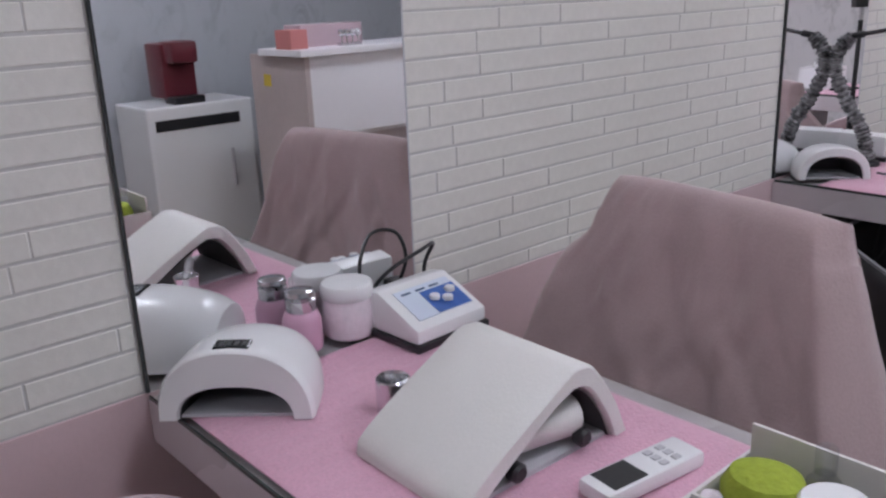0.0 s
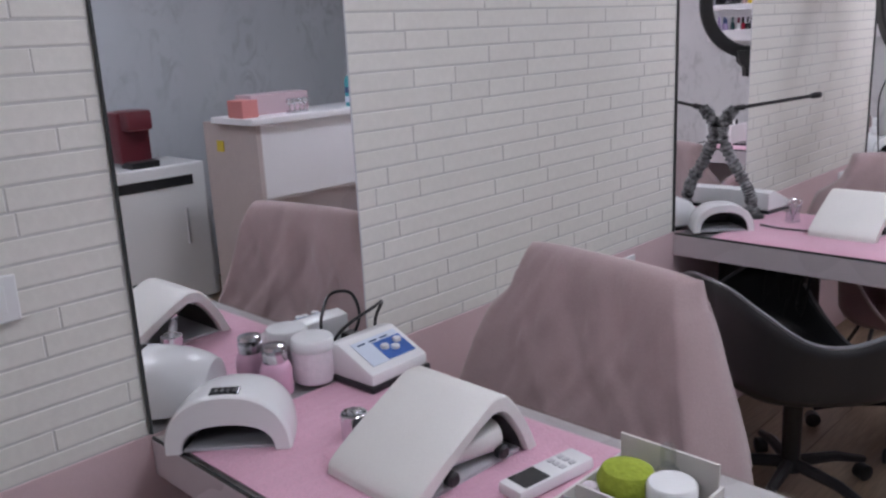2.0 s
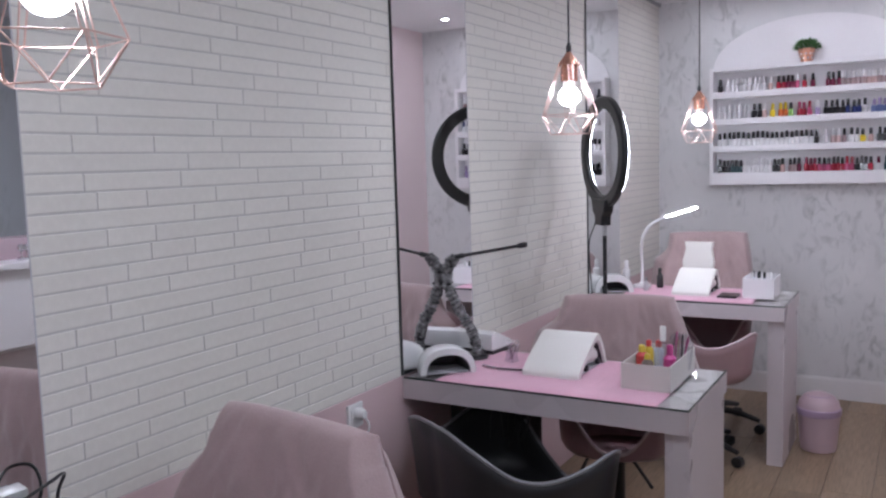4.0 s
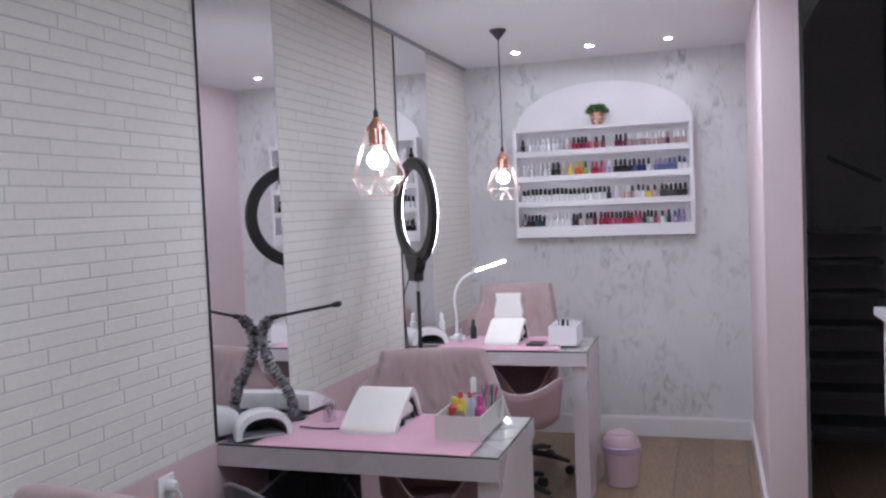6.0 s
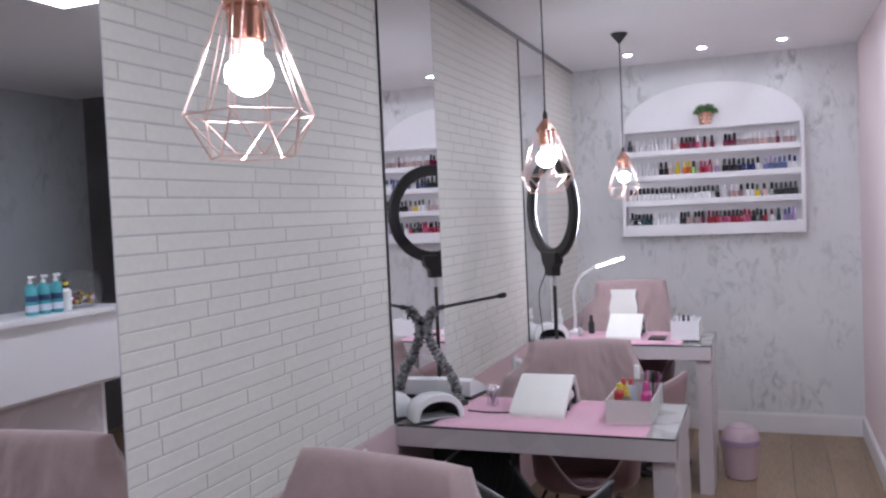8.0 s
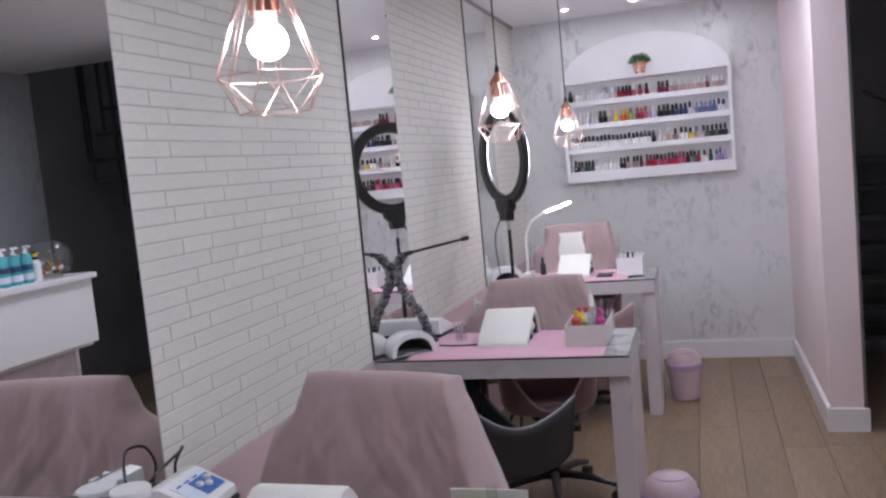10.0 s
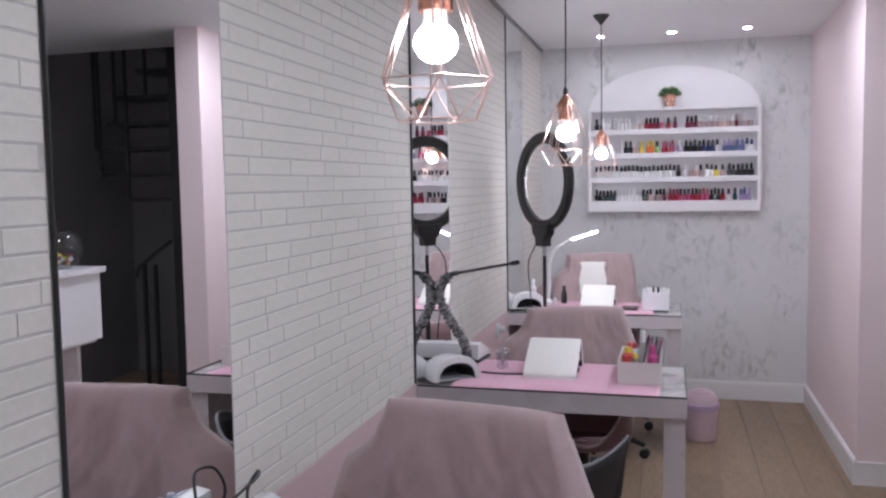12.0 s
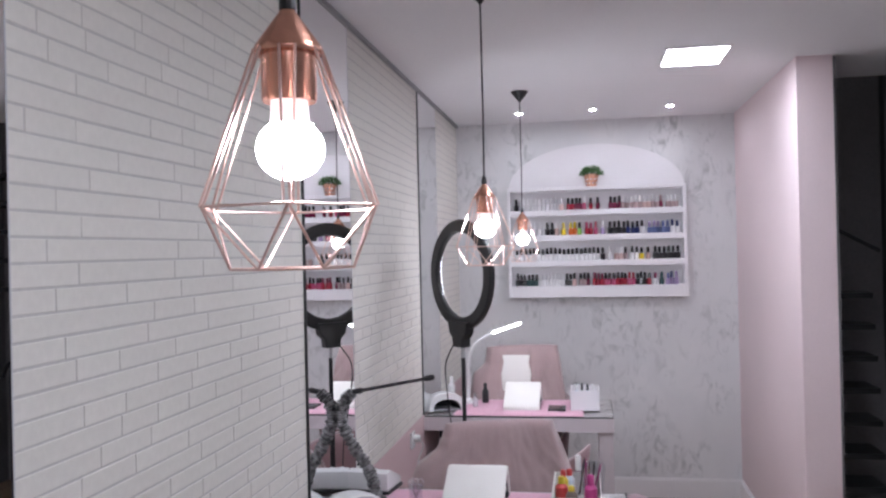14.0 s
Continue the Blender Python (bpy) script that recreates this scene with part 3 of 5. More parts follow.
def nail_armrest(x, y, turn=0.0, length=0.195):
    """A padded bridge: steep rounded roof over an open arch."""
    t = thing("armrest_cushion", "white leatherette manicure armrest bridge on a desk", "armrest", (x, y, TOP), turn, "armrest bridges")
    roof = curve([(-0.008, 0.0), (0.004, 0.022), (0.085, 0.073), (0.158, 0.111), (0.182, 0.1155), (0.208, 0.105), (0.245, 0.055), (0.270, 0.0)], 5)
    roof = [(p[0], p[1]) for p in [Vector((a.x, a.y)) for a in [Vector((q[0], q[1], 0)) for q in roof]]]
    inner = [(0.022 + (a + 0.01) * 0.80, max(0, b * 0.80 - 0.004)) for a, b in roof]
    outline = roof + inner[::-1]
    n = len(roof)
    pad = Mesh()
    levels = [(0, -0.004), (0.006, 0), (length - 0.006, 0), (length, -0.004)]
    rows = []
    for lx, inset in levels:
        row = []
        for k, (a, b) in enumerate(outline):
            ca, cb = 0.14, 0.05
            d = Vector((a - ca, b - cb))
            d.normalize()
            s = inset if k < n else -inset
            row.append((lx, a + d.x * s, max(0, b + d.y * s)))
        rows.append(row)
    pad.grid(rows, wrap=True)
    for row, flip in ((rows[0], 0), (rows[-1], 1)):
        k0 = len(pad.v)
        pad.v += [tuple(p) for p in row]
        m = len(outline)
        for i in range(n - 1):
            q = (k0 + i, k0 + i + 1, k0 + m - 2 - i, k0 + m - 1 - i)
            pad.f.append(q if flip else q[::-1])
    part("pad", pad, LEATHERETTE, t, smooth=True)
    # dark lining material; its colour also holds the shade inside the arch
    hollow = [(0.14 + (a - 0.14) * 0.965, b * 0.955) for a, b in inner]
    part("lining", Mesh().grid([[(lx, a, b) for a, b in hollow] for lx in (0.006, length - 0.006)]), SHADED_LINING, t, "dark lining under the arch, shade put into its colour", smooth=True)
    part("base_plate", Mesh().box(0.01, length - 0.012, 0.03, 0.24, 0.0, 0.006), GREY_PLASTIC, t)
    for y in (0.08, 0.19):
        part("knob", Mesh().lathe([(0.012, 0), (0.012, 0.010), (0.008, 0.014)], (length - 0.012, y, 0.02), 12, (1, 0, 0)), DARK_PLASTIC, t, "black knob", smooth=True)
    part("roll", Mesh().lathe([(0.022, 0), (0.026, 0.004), (0.026, 0.13), (0.022, 0.134)], (length - 0.03, 0.20, 0.04), 14, (-0.2, -1, 0)), LEATHERETTE, t, smooth=True)
    return t


nail_armrest(0.356, 1.512, -1)
nail_armrest(0.366, 3.362, 0)
nail_armrest(0.392, 5.11, 0, 0.185)


def uv_lamp(x, y, turn, lit=False, display=True, size=1.0, wide=0.72, tall=0.46, group="curing lamps"):
    """White dome lamp; its open arch faces local -y."""
    t = thing("nail_lamp", "white domed nail curing lamp with a dark arched opening" if not lit else "white domed nail curing lamp glowing inside", "nail lamp", (x, y, TOP), turn, group)
    half, rise, depth = 0.105 * size, 0.098 * size, 0.175 * size
    rows = []
    for k in range(13):
        d = k / 12
        s = math.sqrt(max(0.0, 1 - (d * 0.98) ** 2.6))
        s = 0.35 * (1 if d < 0.96 else 0.8) + 0.65 * s if d < 1 else 0.05
        rows.append([(a * (0.25 + 0.75 * s), depth * d, b * s) for a, b in arch(half, rise, 2.3)])
    inner = [(a * wide, 0.0, b * tall) for a, b in arch(half, rise, 2.4)]
    rim = [(a * 0.97, -0.006, b * 0.97) for a, b in arch(half, rise, 2.3)]
    rim2 = [(a * (wide + 0.03), -0.006, b * (tall + 0.03)) for a, b in arch(half, rise, 2.4)]
    part("shell", Mesh().grid([inner, rim2, rim] + rows), WHITE_PLASTIC, t, smooth=True)
    back = [(a * 0.55, depth * 0.7, b * tall * 0.8) for a, b in arch(half, rise, 2.2)]
    m = Mesh().grid([inner, back])
    k0 = len(m.v)
    m.v += back
    m.f.append(tuple(range(k0, k0 + len(back))))
    part("lining", m, DESK_LIGHT if lit else DARK_PLASTIC, t, "glowing white lining" if lit else "dark lining", smooth=True)
    part("base", Mesh().box(-half * 0.74, half * 0.74, 0.004, depth * 0.8, 0.0, 0.004), GREY_PLASTIC, t)
    if display:
        tilt = pose(0, 0.018 * size, 0.0965 * size, 3, 0, 0)
        part("display", Mesh().box(-0.024, 0.024, -0.013, 0.013, -0.003, 0.003, tilt), DISPLAY, t, "small black display", bevel=0.002)
        for i in range(4):
            part("digit", Mesh().box(-0.017 + i * 0.010, -0.011 + i * 0.010, -0.006, 0.006, 0.0031, 0.0034, tilt), DIGIT, t)
    return t


uv_lamp(0.172, 1.446, 46)
uv_lamp(0.140, 3.268, 42, display=False, size=0.90, wide=0.77, tall=0.70)
uv_lamp(0.105, 5.075, 24, display=False, size=0.95, tall=0.6)


# ---- things on the first desk ----
def drill_machine(x, y, turn, label):
    t = thing("nail_drill_machine", label, "control box", (x, y, TOP), turn, "electric file control boxes")
    part("base", Mesh().box(-0.004, 0.154, -0.004, 0.134, 0, 0.012), DARK_PLASTIC, t, bevel=0.003)
    slope = [(0, 0.012), (0.13, 0.012), (0.13, 0.072), (0.095, 0.078), (0.0, 0.035)]
    part("body", Mesh().prism(slope, 0, 0.15, Matrix(((0, 0, 1, 0), (1, 0, 0, 0), (0, 1, 0, 0), (0, 0, 0, 1)))), WHITE_PLASTIC, t, bevel=0.006, smooth=True)
    face = pose(0.075, 0.0475, 0.0572, 24.4, 0, 0)
    part("label", Mesh().box(-0.055, 0.060, -0.034, 0.036, 0, 0.0012, face), LABEL_PALE, t, "pale label")
    part("label", Mesh().box(-0.012, 0.060, -0.033, 0.020, 0.0012, 0.0018, face), LABEL_BLUE, t, "blue printed label")
    for dx, dy in ((0.004, -0.002), (0.024, -0.012), (0.042, 0.004)):
        part("dial", Mesh().lathe([(0.009, 0), (0.009, 0.006), (0.007, 0.008)], face @ Vector((dx, dy, 0.001)), 14), WHITE_PLASTIC, t, smooth=True)
    for i in range(3):
        part("print", Mesh().box(-0.045 + 0.03 * i, -0.025 + 0.03 * i, 0.024, 0.028, 0.0012, 0.0016, face), LABEL_NAVY, t)
    return t


drill_machine(0.192, 1.746, 92, "white electric file control box with a blue label")
drill_machine(0.168, 3.700, 172, "white electric file control box with its back turned")
tagged(part("cable", Mesh().tube(curve([(0.045, 1.885, TOP + 0.012), (0.030, 1.90, TOP + 0.07), (0.055, 1.90, TOP + 0.115), (0.075, 1.86, TOP + 0.118), (0.045, 1.81, TOP + 0.085), (0.02, 1.79, TOP + 0.045), (0.022, 1.80, TOP + 0.008), (0.03, 1.84, TOP + 0.005)]), 0.0035, 8), DARK_PLASTIC, smooth=True),
       "black looped cable of the file machine on the desk", "cable")
tagged(part("power_adapter", Mesh().box(0.018, 0.058, 1.865, 1.90, TOP, TOP + 0.035), DARK_PLASTIC, bevel=0.006), "small black power adapter at the mirror", "adapter")


def pump_bottle(x, y):
    b = thing("pump_dispenser", "pink acetone dispenser bottle with a chrome pump cap", "bottle", (x, y, TOP))
    part("body", Mesh().lathe([(0.027, 0), (0.031, 0.004), (0.031, 0.05), (0.027, 0.062), (0.022, 0.066)], n=18), PINK_SOAP, b, smooth=True)
    part("cap", Mesh().lathe([(0.022, 0.064), (0.024, 0.068), (0.024, 0.084), (0.018, 0.088), (0.024, 0.092), (0.022, 0.098), (0.012, 0.101)], n=18), CHROME, b, "chrome pump cap", smooth=True)


pump_bottle(0.045, 1.634)
t = thing("cotton_jar", "white-lidded jar of cotton pads beside the mirror", "jar", (0.046, 1.721, TOP))
part("jar", Mesh().lathe([(0.036, 0), (0.041, 0.005), (0.043, 0.03), (0.041, 0.062), (0.038, 0.068)], n=20), COTTON, t, smooth=True)
part("lid", Mesh().lathe([(0.041, 0.066), (0.043, 0.069), (0.043, 0.086), (0.040, 0.090), (0.0, 0.091)], n=24), WHITE_PLASTIC, t, "white lid", smooth=True)
t = thing("file_handpiece", "grey metal electric file handpiece lying on the towel", "file tool", (0.105, 1.575, TOP + 0.012), 100)
part("grip", Mesh().lathe([(0.009, 0), (0.011, 0.01), (0.011, 0.055), (0.009, 0.06)], (0, 0, 0), 14, (0, 1, 0)), GREY_PLASTIC, t, smooth=True)
part("nose", Mesh().lathe([(0.009, 0.06), (0.008, 0.10), (0.005, 0.115), (0.002, 0.12)], (0, 0, 0), 14, (0, 1, 0)), CHROME, t, smooth=True)
t = thing("file_stand", "chrome cup stand with a metal file handpiece", "tool stand", (0.308, 1.605, TOP))
part("cup", Mesh().lathe([(0.020, 0), (0.023, 0.003), (0.023, 0.048), (0.021, 0.050), (0.019, 0.046), (0.018, 0.006)], n=20), CHROME, t, smooth=True)
part("handpiece", Mesh().lathe([(0.005, 0), (0.009, 0.02), (0.009, 0.07), (0.007, 0.075)], (0.0, 0.0, 0.032), 12, (0.8, 0.5, 0.35)), GREY_PLASTIC, t, smooth=True)
t = thing("remote_control", "white air conditioner remote with a dark screen on the towel", "remote control", (0.634, 1.700, TOP), -8)
part("body", Mesh().box(-0.024, 0.024, -0.076, 0.076, 0, 0.02), WHITE_PLASTIC, t, bevel=0.006, smooth=True)
part("screen", Mesh().box(-0.019, 0.019, -0.062, -0.012, 0.0195, 0.0208), DISPLAY, t, "dark screen")
for i in range(6):
    x, y = -0.012 + 0.012 * (i % 3), 0.02 + 0.02 * (i // 3)
    part("button", Mesh().box(x - 0.004, x + 0.004, y - 0.005, y + 0.005, 0.0195, 0.0215), GREY_PLASTIC, t)


def open_box(t, x0, x1, y0, y1, h, mat, wall=0.004, partitions=()):
    part("base", Mesh().box(x0, x1, y0, y1, 0, 0.004), mat, t)
    part("wall", Mesh().box(x0, x1, y0, y0 + wall, 0.004, h), mat, t)
    part("wall", Mesh().box(x0, x1, y1 - wall, y1, 0.004, h), mat, t)
    part("wall", Mesh().box(x0, x0 + wall, y0 + wall, y1 - wall, 0.004, h), mat, t)
    part("wall", Mesh().box(x1 - wall, x1, y0 + wall, y1 - wall, 0.004, h), mat, t)
    for a in partitions:
        part("partition", Mesh().box(*a), mat, t)


BOXY = material("ivory_box", (0.68, 0.65, 0.62), 0.45, grain=0.02, blotch=0.04)
t = thing("desk_organizer", "ivory divided organizer box full of manicure supplies", "organizer", (0.742, 1.515, TOP), 0)
open_box(t, 0, 0.152, 0, 0.216, 0.072, BOXY, partitions=((0.004, 0.148, 0.10, 0.104, 0.004, 0.074), (0.074, 0.078, 0.004, 0.10, 0.004, 0.070), (0.004, 0.148, 0.207, 0.211, 0.004, 0.105)))
s = thing("sponge_bowl", "black bowl with a lime green sponge inside the organizer", "bowl", (0.791, 1.668, TOP + 0.004))
part("bowl", Mesh().lathe([(0.025, 0), (0.040, 0.015), (0.044, 0.05), (0.041, 0.05), (0.036, 0.018)], n=20), DARK_PLASTIC, s, smooth=True)
part("sponge", Mesh().lathe([(0.036, 0.036), (0.041, 0.052), (0.042, 0.070), (0.034, 0.086), (0.016, 0.093), (0.0, 0.094)], n=22, squash=0.9), LIME, s, "lime green sponge", smooth=True)
s = thing("cream_jar", "dark cream jar with a white lid in the organizer", "jar", (0.857, 1.664, TOP + 0.004))
part("jar", Mesh().lathe([(0.027, 0), (0.030, 0.004), (0.030, 0.06), (0.028, 0.062)], n=20), DARK_PLASTIC, s, smooth=True)
part("lid", Mesh().lathe([(0.030, 0.060), (0.032, 0.063), (0.032, 0.088), (0.029, 0.092), (0.0, 0.093)], n=22), WHITE_PLASTIC, s, "white lid", smooth=True)
s = thing("spray_bottle", "small clear spray bottle standing in the organizer", "bottle", (0.829, 1.7035, TOP + 0.004))
part("body", Mesh().lathe([(0.014, 0), (0.016, 0.003), (0.016, 0.08), (0.008, 0.09)], n=14), CLEAR_PLASTIC, s, smooth=True)
part("cap", Mesh().lathe([(0.010, 0.09), (0.010, 0.115), (0.007, 0.118)], n=12), CLEAR_PLASTIC, s, smooth=True)
m = pose(0.850, 1.566, TOP + 0.058, 28, 18, -20)
tagged(part("sachet", Mesh().box(-0.035, 0.035, -0.045, 0.045, -0.004, 0.004, m), BROWN_PACK, bevel=0.002), "brown foil sachet leaning in the organizer", "sachet")
for i in range(5):
    m = pose(0.760 + 0.010 * i, 1.552 + 0.006 * (i % 3), TOP + 0.042, 12 * (i - 2), 10 - 6 * i, 14 * i)
    tagged(part("nail_file", Mesh().box(-0.009, 0.009, -0.0015, 0.0015, -0.034, 0.045, m), (PINK_SOAP, GREY_PLASTIC, BROWN_PACK)[i % 3], bevel=0.001), "slim nail file standing in the organizer", "nail file", "nail files in the organizer")
tagged(part("cotton_ball", Mesh().lathe([(0, -0.014), (0.010, -0.010), (0.014, 0), (0.010, 0.010), (0, 0.014)], (0.757, 1.632, TOP + 0.060), 12), COTTON, smooth=True), "white cotton ball on the organizer", "cotton ball")
tagged(part("black_case", Mesh().box(0.675, 0.728, 1.545, 1.595, TOP, TOP + 0.03), DARK_PLASTIC, bevel=0.006), "small black case on the towel", "case")

# ---- things on the second desk ----
t = thing("phone_gooseneck", "camouflage gooseneck phone holder with a black clamp rod", "phone holder", (0, 0, 0))
path = curve([(0.128, 3.505, 0.788), (0.118, 3.50, 0.845), (0.098, 3.495, 0.895), (0.060, 3.49, 0.955), (0.026, 3.485, 1.025), (0.018, 3.482, 1.065), (0.030, 3.48, 1.108), (0.062, 3.48, 1.142)], 10)
neck = Mesh()
neck.tube(path, 0.016, 10, radii=[0.0155 + 0.0065 * (k % 2) + (0.003 if k % 5 == 3 else 0) + 0.002 * math.sin(k * 0.9) for k in range(len(path))])
part("neck", neck, CAMO, t)
part("clamp_rod", Mesh().lathe([(0.009, 0.0), (0.010, 0.03), (0.006, 0.035), (0.0055, 0.245), (0.009, 0.247), (0.010, 0.27), (0.007, 0.278)], (0.062, 3.48, 1.142), 12, (0.271, 0.002, 0.049)), DARK_PLASTIC, t, "black rod", smooth=True)
part("foot", Mesh().lathe([(0.032, 0), (0.034, 0.004), (0.030, 0.012), (0.014, 0.016)], (0.130, 3.505, TOP), 16), DARK_PLASTIC, t, "black foot", smooth=True)
t = thing("dappen_glass", "small glass cup with a silver brush and scissors", "cup", (0.262, 3.50, TOP))
part("cup", Mesh().lathe([(0.018, 0), (0.024, 0.003), (0.020, 0.03), (0.027, 0.055), (0.025, 0.055)], n=16), CLEAR_PLASTIC, t, smooth=True)
for dx, dy, h in ((0.016, 0.004, 0.058), (-0.016, 0.006, 0.055), (0.002, -0.012, 0.064)):
    part("tool", Mesh().tube([(0, 0, 0.008), (dx, dy, h)], 0.0028, 8), CHROME, t, smooth=True)
    part("tool_ring", Mesh().tube([(dx + 0.009 * math.cos(a), dy, h + 0.009 + 0.009 * math.sin(a)) for a in [k * math.pi / 6 for k in range(12)]], 0.0022, 6, True), CHROME, t, smooth=True)
tagged(part("lamp_cord", Mesh().tube(curve([(0.20, 3.40, TOP + 0.004), (0.28, 3.385, TOP + 0.004), (0.38, 3.40, TOP + 0.004)]), 0.0035, 6), DARK_PLASTIC, smooth=True), "black cord lying on the pink towel", "cord")
t = thing("supply_box", "ivory box holding bottles and brushes on the desk", "organizer", (0.710, 3.325, TOP), 0)
open_box(t, 0, 0.150, 0, 0.30, 0.078, BOXY)


def slim_bottle(name, x, y, z, r, h, mat, capmat, cap_h, label, group=""):
    b = thing(name, label, "bottle", (x, y, z), 0, group)
    part("body", Mesh().lathe([(r * 0.9, 0), (r, 0.003), (r, h - 0.012), (r * 0.5, h)], n=14), mat, b, smooth=True)
    part("cap", Mesh().lathe([(r * 0.55, h - 0.002), (r * 0.55, h + cap_h - 0.004), (r * 0.4, h + cap_h)], n=12), capmat, b, smooth=True)
    return b


z = TOP + 0.005
slim_bottle("spray_bottle", 0.790, 3.50, z, 0.018, 0.115, CLEAR_PLASTIC, WHITE_PLASTIC, 0.045, "clear spray bottle with a white nozzle in the box")
slim_bottle("lotion_bottle", 0.828, 3.44, z, 0.020, 0.085, MAGENTA, MAGENTA, 0.030, "magenta lotion bottle in the box")
slim_bottle("oil_bottle", 0.738, 3.45, z, 0.020, 0.085, RED, YELLOW, 0.02, "red bottle with a yellow cap in the box")
slim_bottle("oil_bottle", 0.742, 3.51, z, 0.016, 0.09, YELLOW, RED, 0.02, "small yellow bottle with a red cap in the box")
slim_bottle("oil_bottle", 0.770, 3.40, z, 0.018, 0.075, BROWN_PACK, YELLOW, 0.015, "small brown bottle in the box")
slim_bottle("remover_bottle", 0.760, 3.56, z, 0.017, 0.080, LABEL_PALE, RED, 0.02, "pale bottle with a red cap in the box")
tagged(part("plastic_bag", Mesh().lathe([(0.0, -0.06), (0.028, -0.05), (0.036, 0.0), (0.040, 0.045), (0.03, 0.062), (0.012, 0.055)], (0.836, 3.545, TOP + 0.07), 14, squash=0.7), CLEAR_PLASTIC, smooth=True), "crumpled clear plastic bag standing in the box", "bag")
for i in range(5):
    m = pose(0.80 + 0.012 * i, 3.58 - 0.008 * i, TOP + 0.075, 8 * i - 16, 10 - 5 * i, 20 * i)
    tagged(part("nail_brush", Mesh().lathe([(0.003, -0.06), (0.003, 0.03), (0.0045, 0.04), (0.001, 0.06)], m @ Vector((0, 0, 0)), 8, m.to_3x3() @ Vector((0, 0, 1))), (DARK_PLASTIC, MAGENTA, CHROME)[i % 3], smooth=True), "thin nail art brush in the box", "brush", "brushes in the box")

# ---- things on the third desk ----
t = thing("clip_lamp", "white gooseneck desk lamp with a lit bar head", "desk lamp", (0, 0, 0))
part("base", Mesh().lathe([(0.045, 0), (0.047, 0.004), (0.045, 0.016), (0.02, 0.020), (0.012, 0.03)], (0.185, 5.30, TOP), 20), WHITE_PLASTIC, t, smooth=True)
part("neck", Mesh().tube(curve([(0.185, 5.30, 0.80), (0.192, 5.28, 0.90), (0.20, 5.24, 1.02), (0.245, 5.22, 1.11), (0.32, 5.24, 1.158)], 10), 0.009, 10), WHITE_PLASTIC, t, smooth=True)
head = Vector((0.32, 5.24, 1.158))
way = (Vector((0.475, 5.29, 1.205)) - head)
part("head", Mesh().lathe([(0.007, -0.01), (0.008, 0.0), (0.008, way.length), (0.006, way.length + 0.006)], head + Vector((0, 0, 0.006)), 12, way), WHITE_PLASTIC, t, smooth=True)
part("led_bar", Mesh().lathe([(0.004, 0.01), (0.0058, 0.014), (0.0058, way.length - 0.004), (0.004, way.length)], head + Vector((0.001, -0.004, 0.002)), 12, way), DESK_LIGHT, t, "glowing bar", smooth=True)
t = thing("supply_box", "white supply box with dark-capped bottles on the desk", "organizer", (0.735, 5.11, TOP), 0)
open_box(t, 0, 0.145, 0, 0.20, 0.098, SHELF_WHITE)
for i in range(6):
    slim_bottle("gel_polish_bottle", 0.765 + 0.028 * (i % 4), 5.20 + 0.035 * (i // 4), TOP + 0.005, 0.011, 0.085, WHITE_PLASTIC if i % 2 else LABEL_PALE, DARK_PLASTIC if i % 3 else WHITE_PLASTIC, 0.03, "small gel bottle standing in the white box", "bottles in the white box")
slim_bottle("cleanser_bottle", 0.235, 5.20, TOP, 0.013, 0.05, GREY_PLASTIC, CHROME, 0.02, "small grey bottle beside the desk lamp")
slim_bottle("cleanser_bottle", 0.275, 5.32, TOP, 0.018, 0.075, DARK_PLASTIC, DARK_PLASTIC, 0.03, "dark bottle on the far desk")
slim_bottle("cleanser_bottle", 0.09, 5.33, TOP, 0.02, 0.10, WHITE_PLASTIC, WHITE_PLASTIC, 0.04, "white bottle by the mirror on the far desk")
tagged(part("phone", Mesh().box(0.62, 0.71, 5.08, 5.20, TOP, TOP + 0.010), DISPLAY, bevel=0.004), "black phone lying on the pink towel", "phone")
t = thing("white_cushion", "white leatherette cushion propped against a draped chair", "cushion", (0.425, 5.50, 0.80), 0)
prof = [(-0.075, 0.0), (-0.085, 0.10), (-0.070, 0.165), (-0.080, 0.205), (0.080, 0.205), (0.070, 0.165), (0.085, 0.10), (0.075, 0.0)]
part("pad", Mesh().prism(prof, -0.02, 0.02, pose(0, 0.03, 0, 80, 0, 0)), LEATHERETTE, t, bevel=0.01, smooth=True)


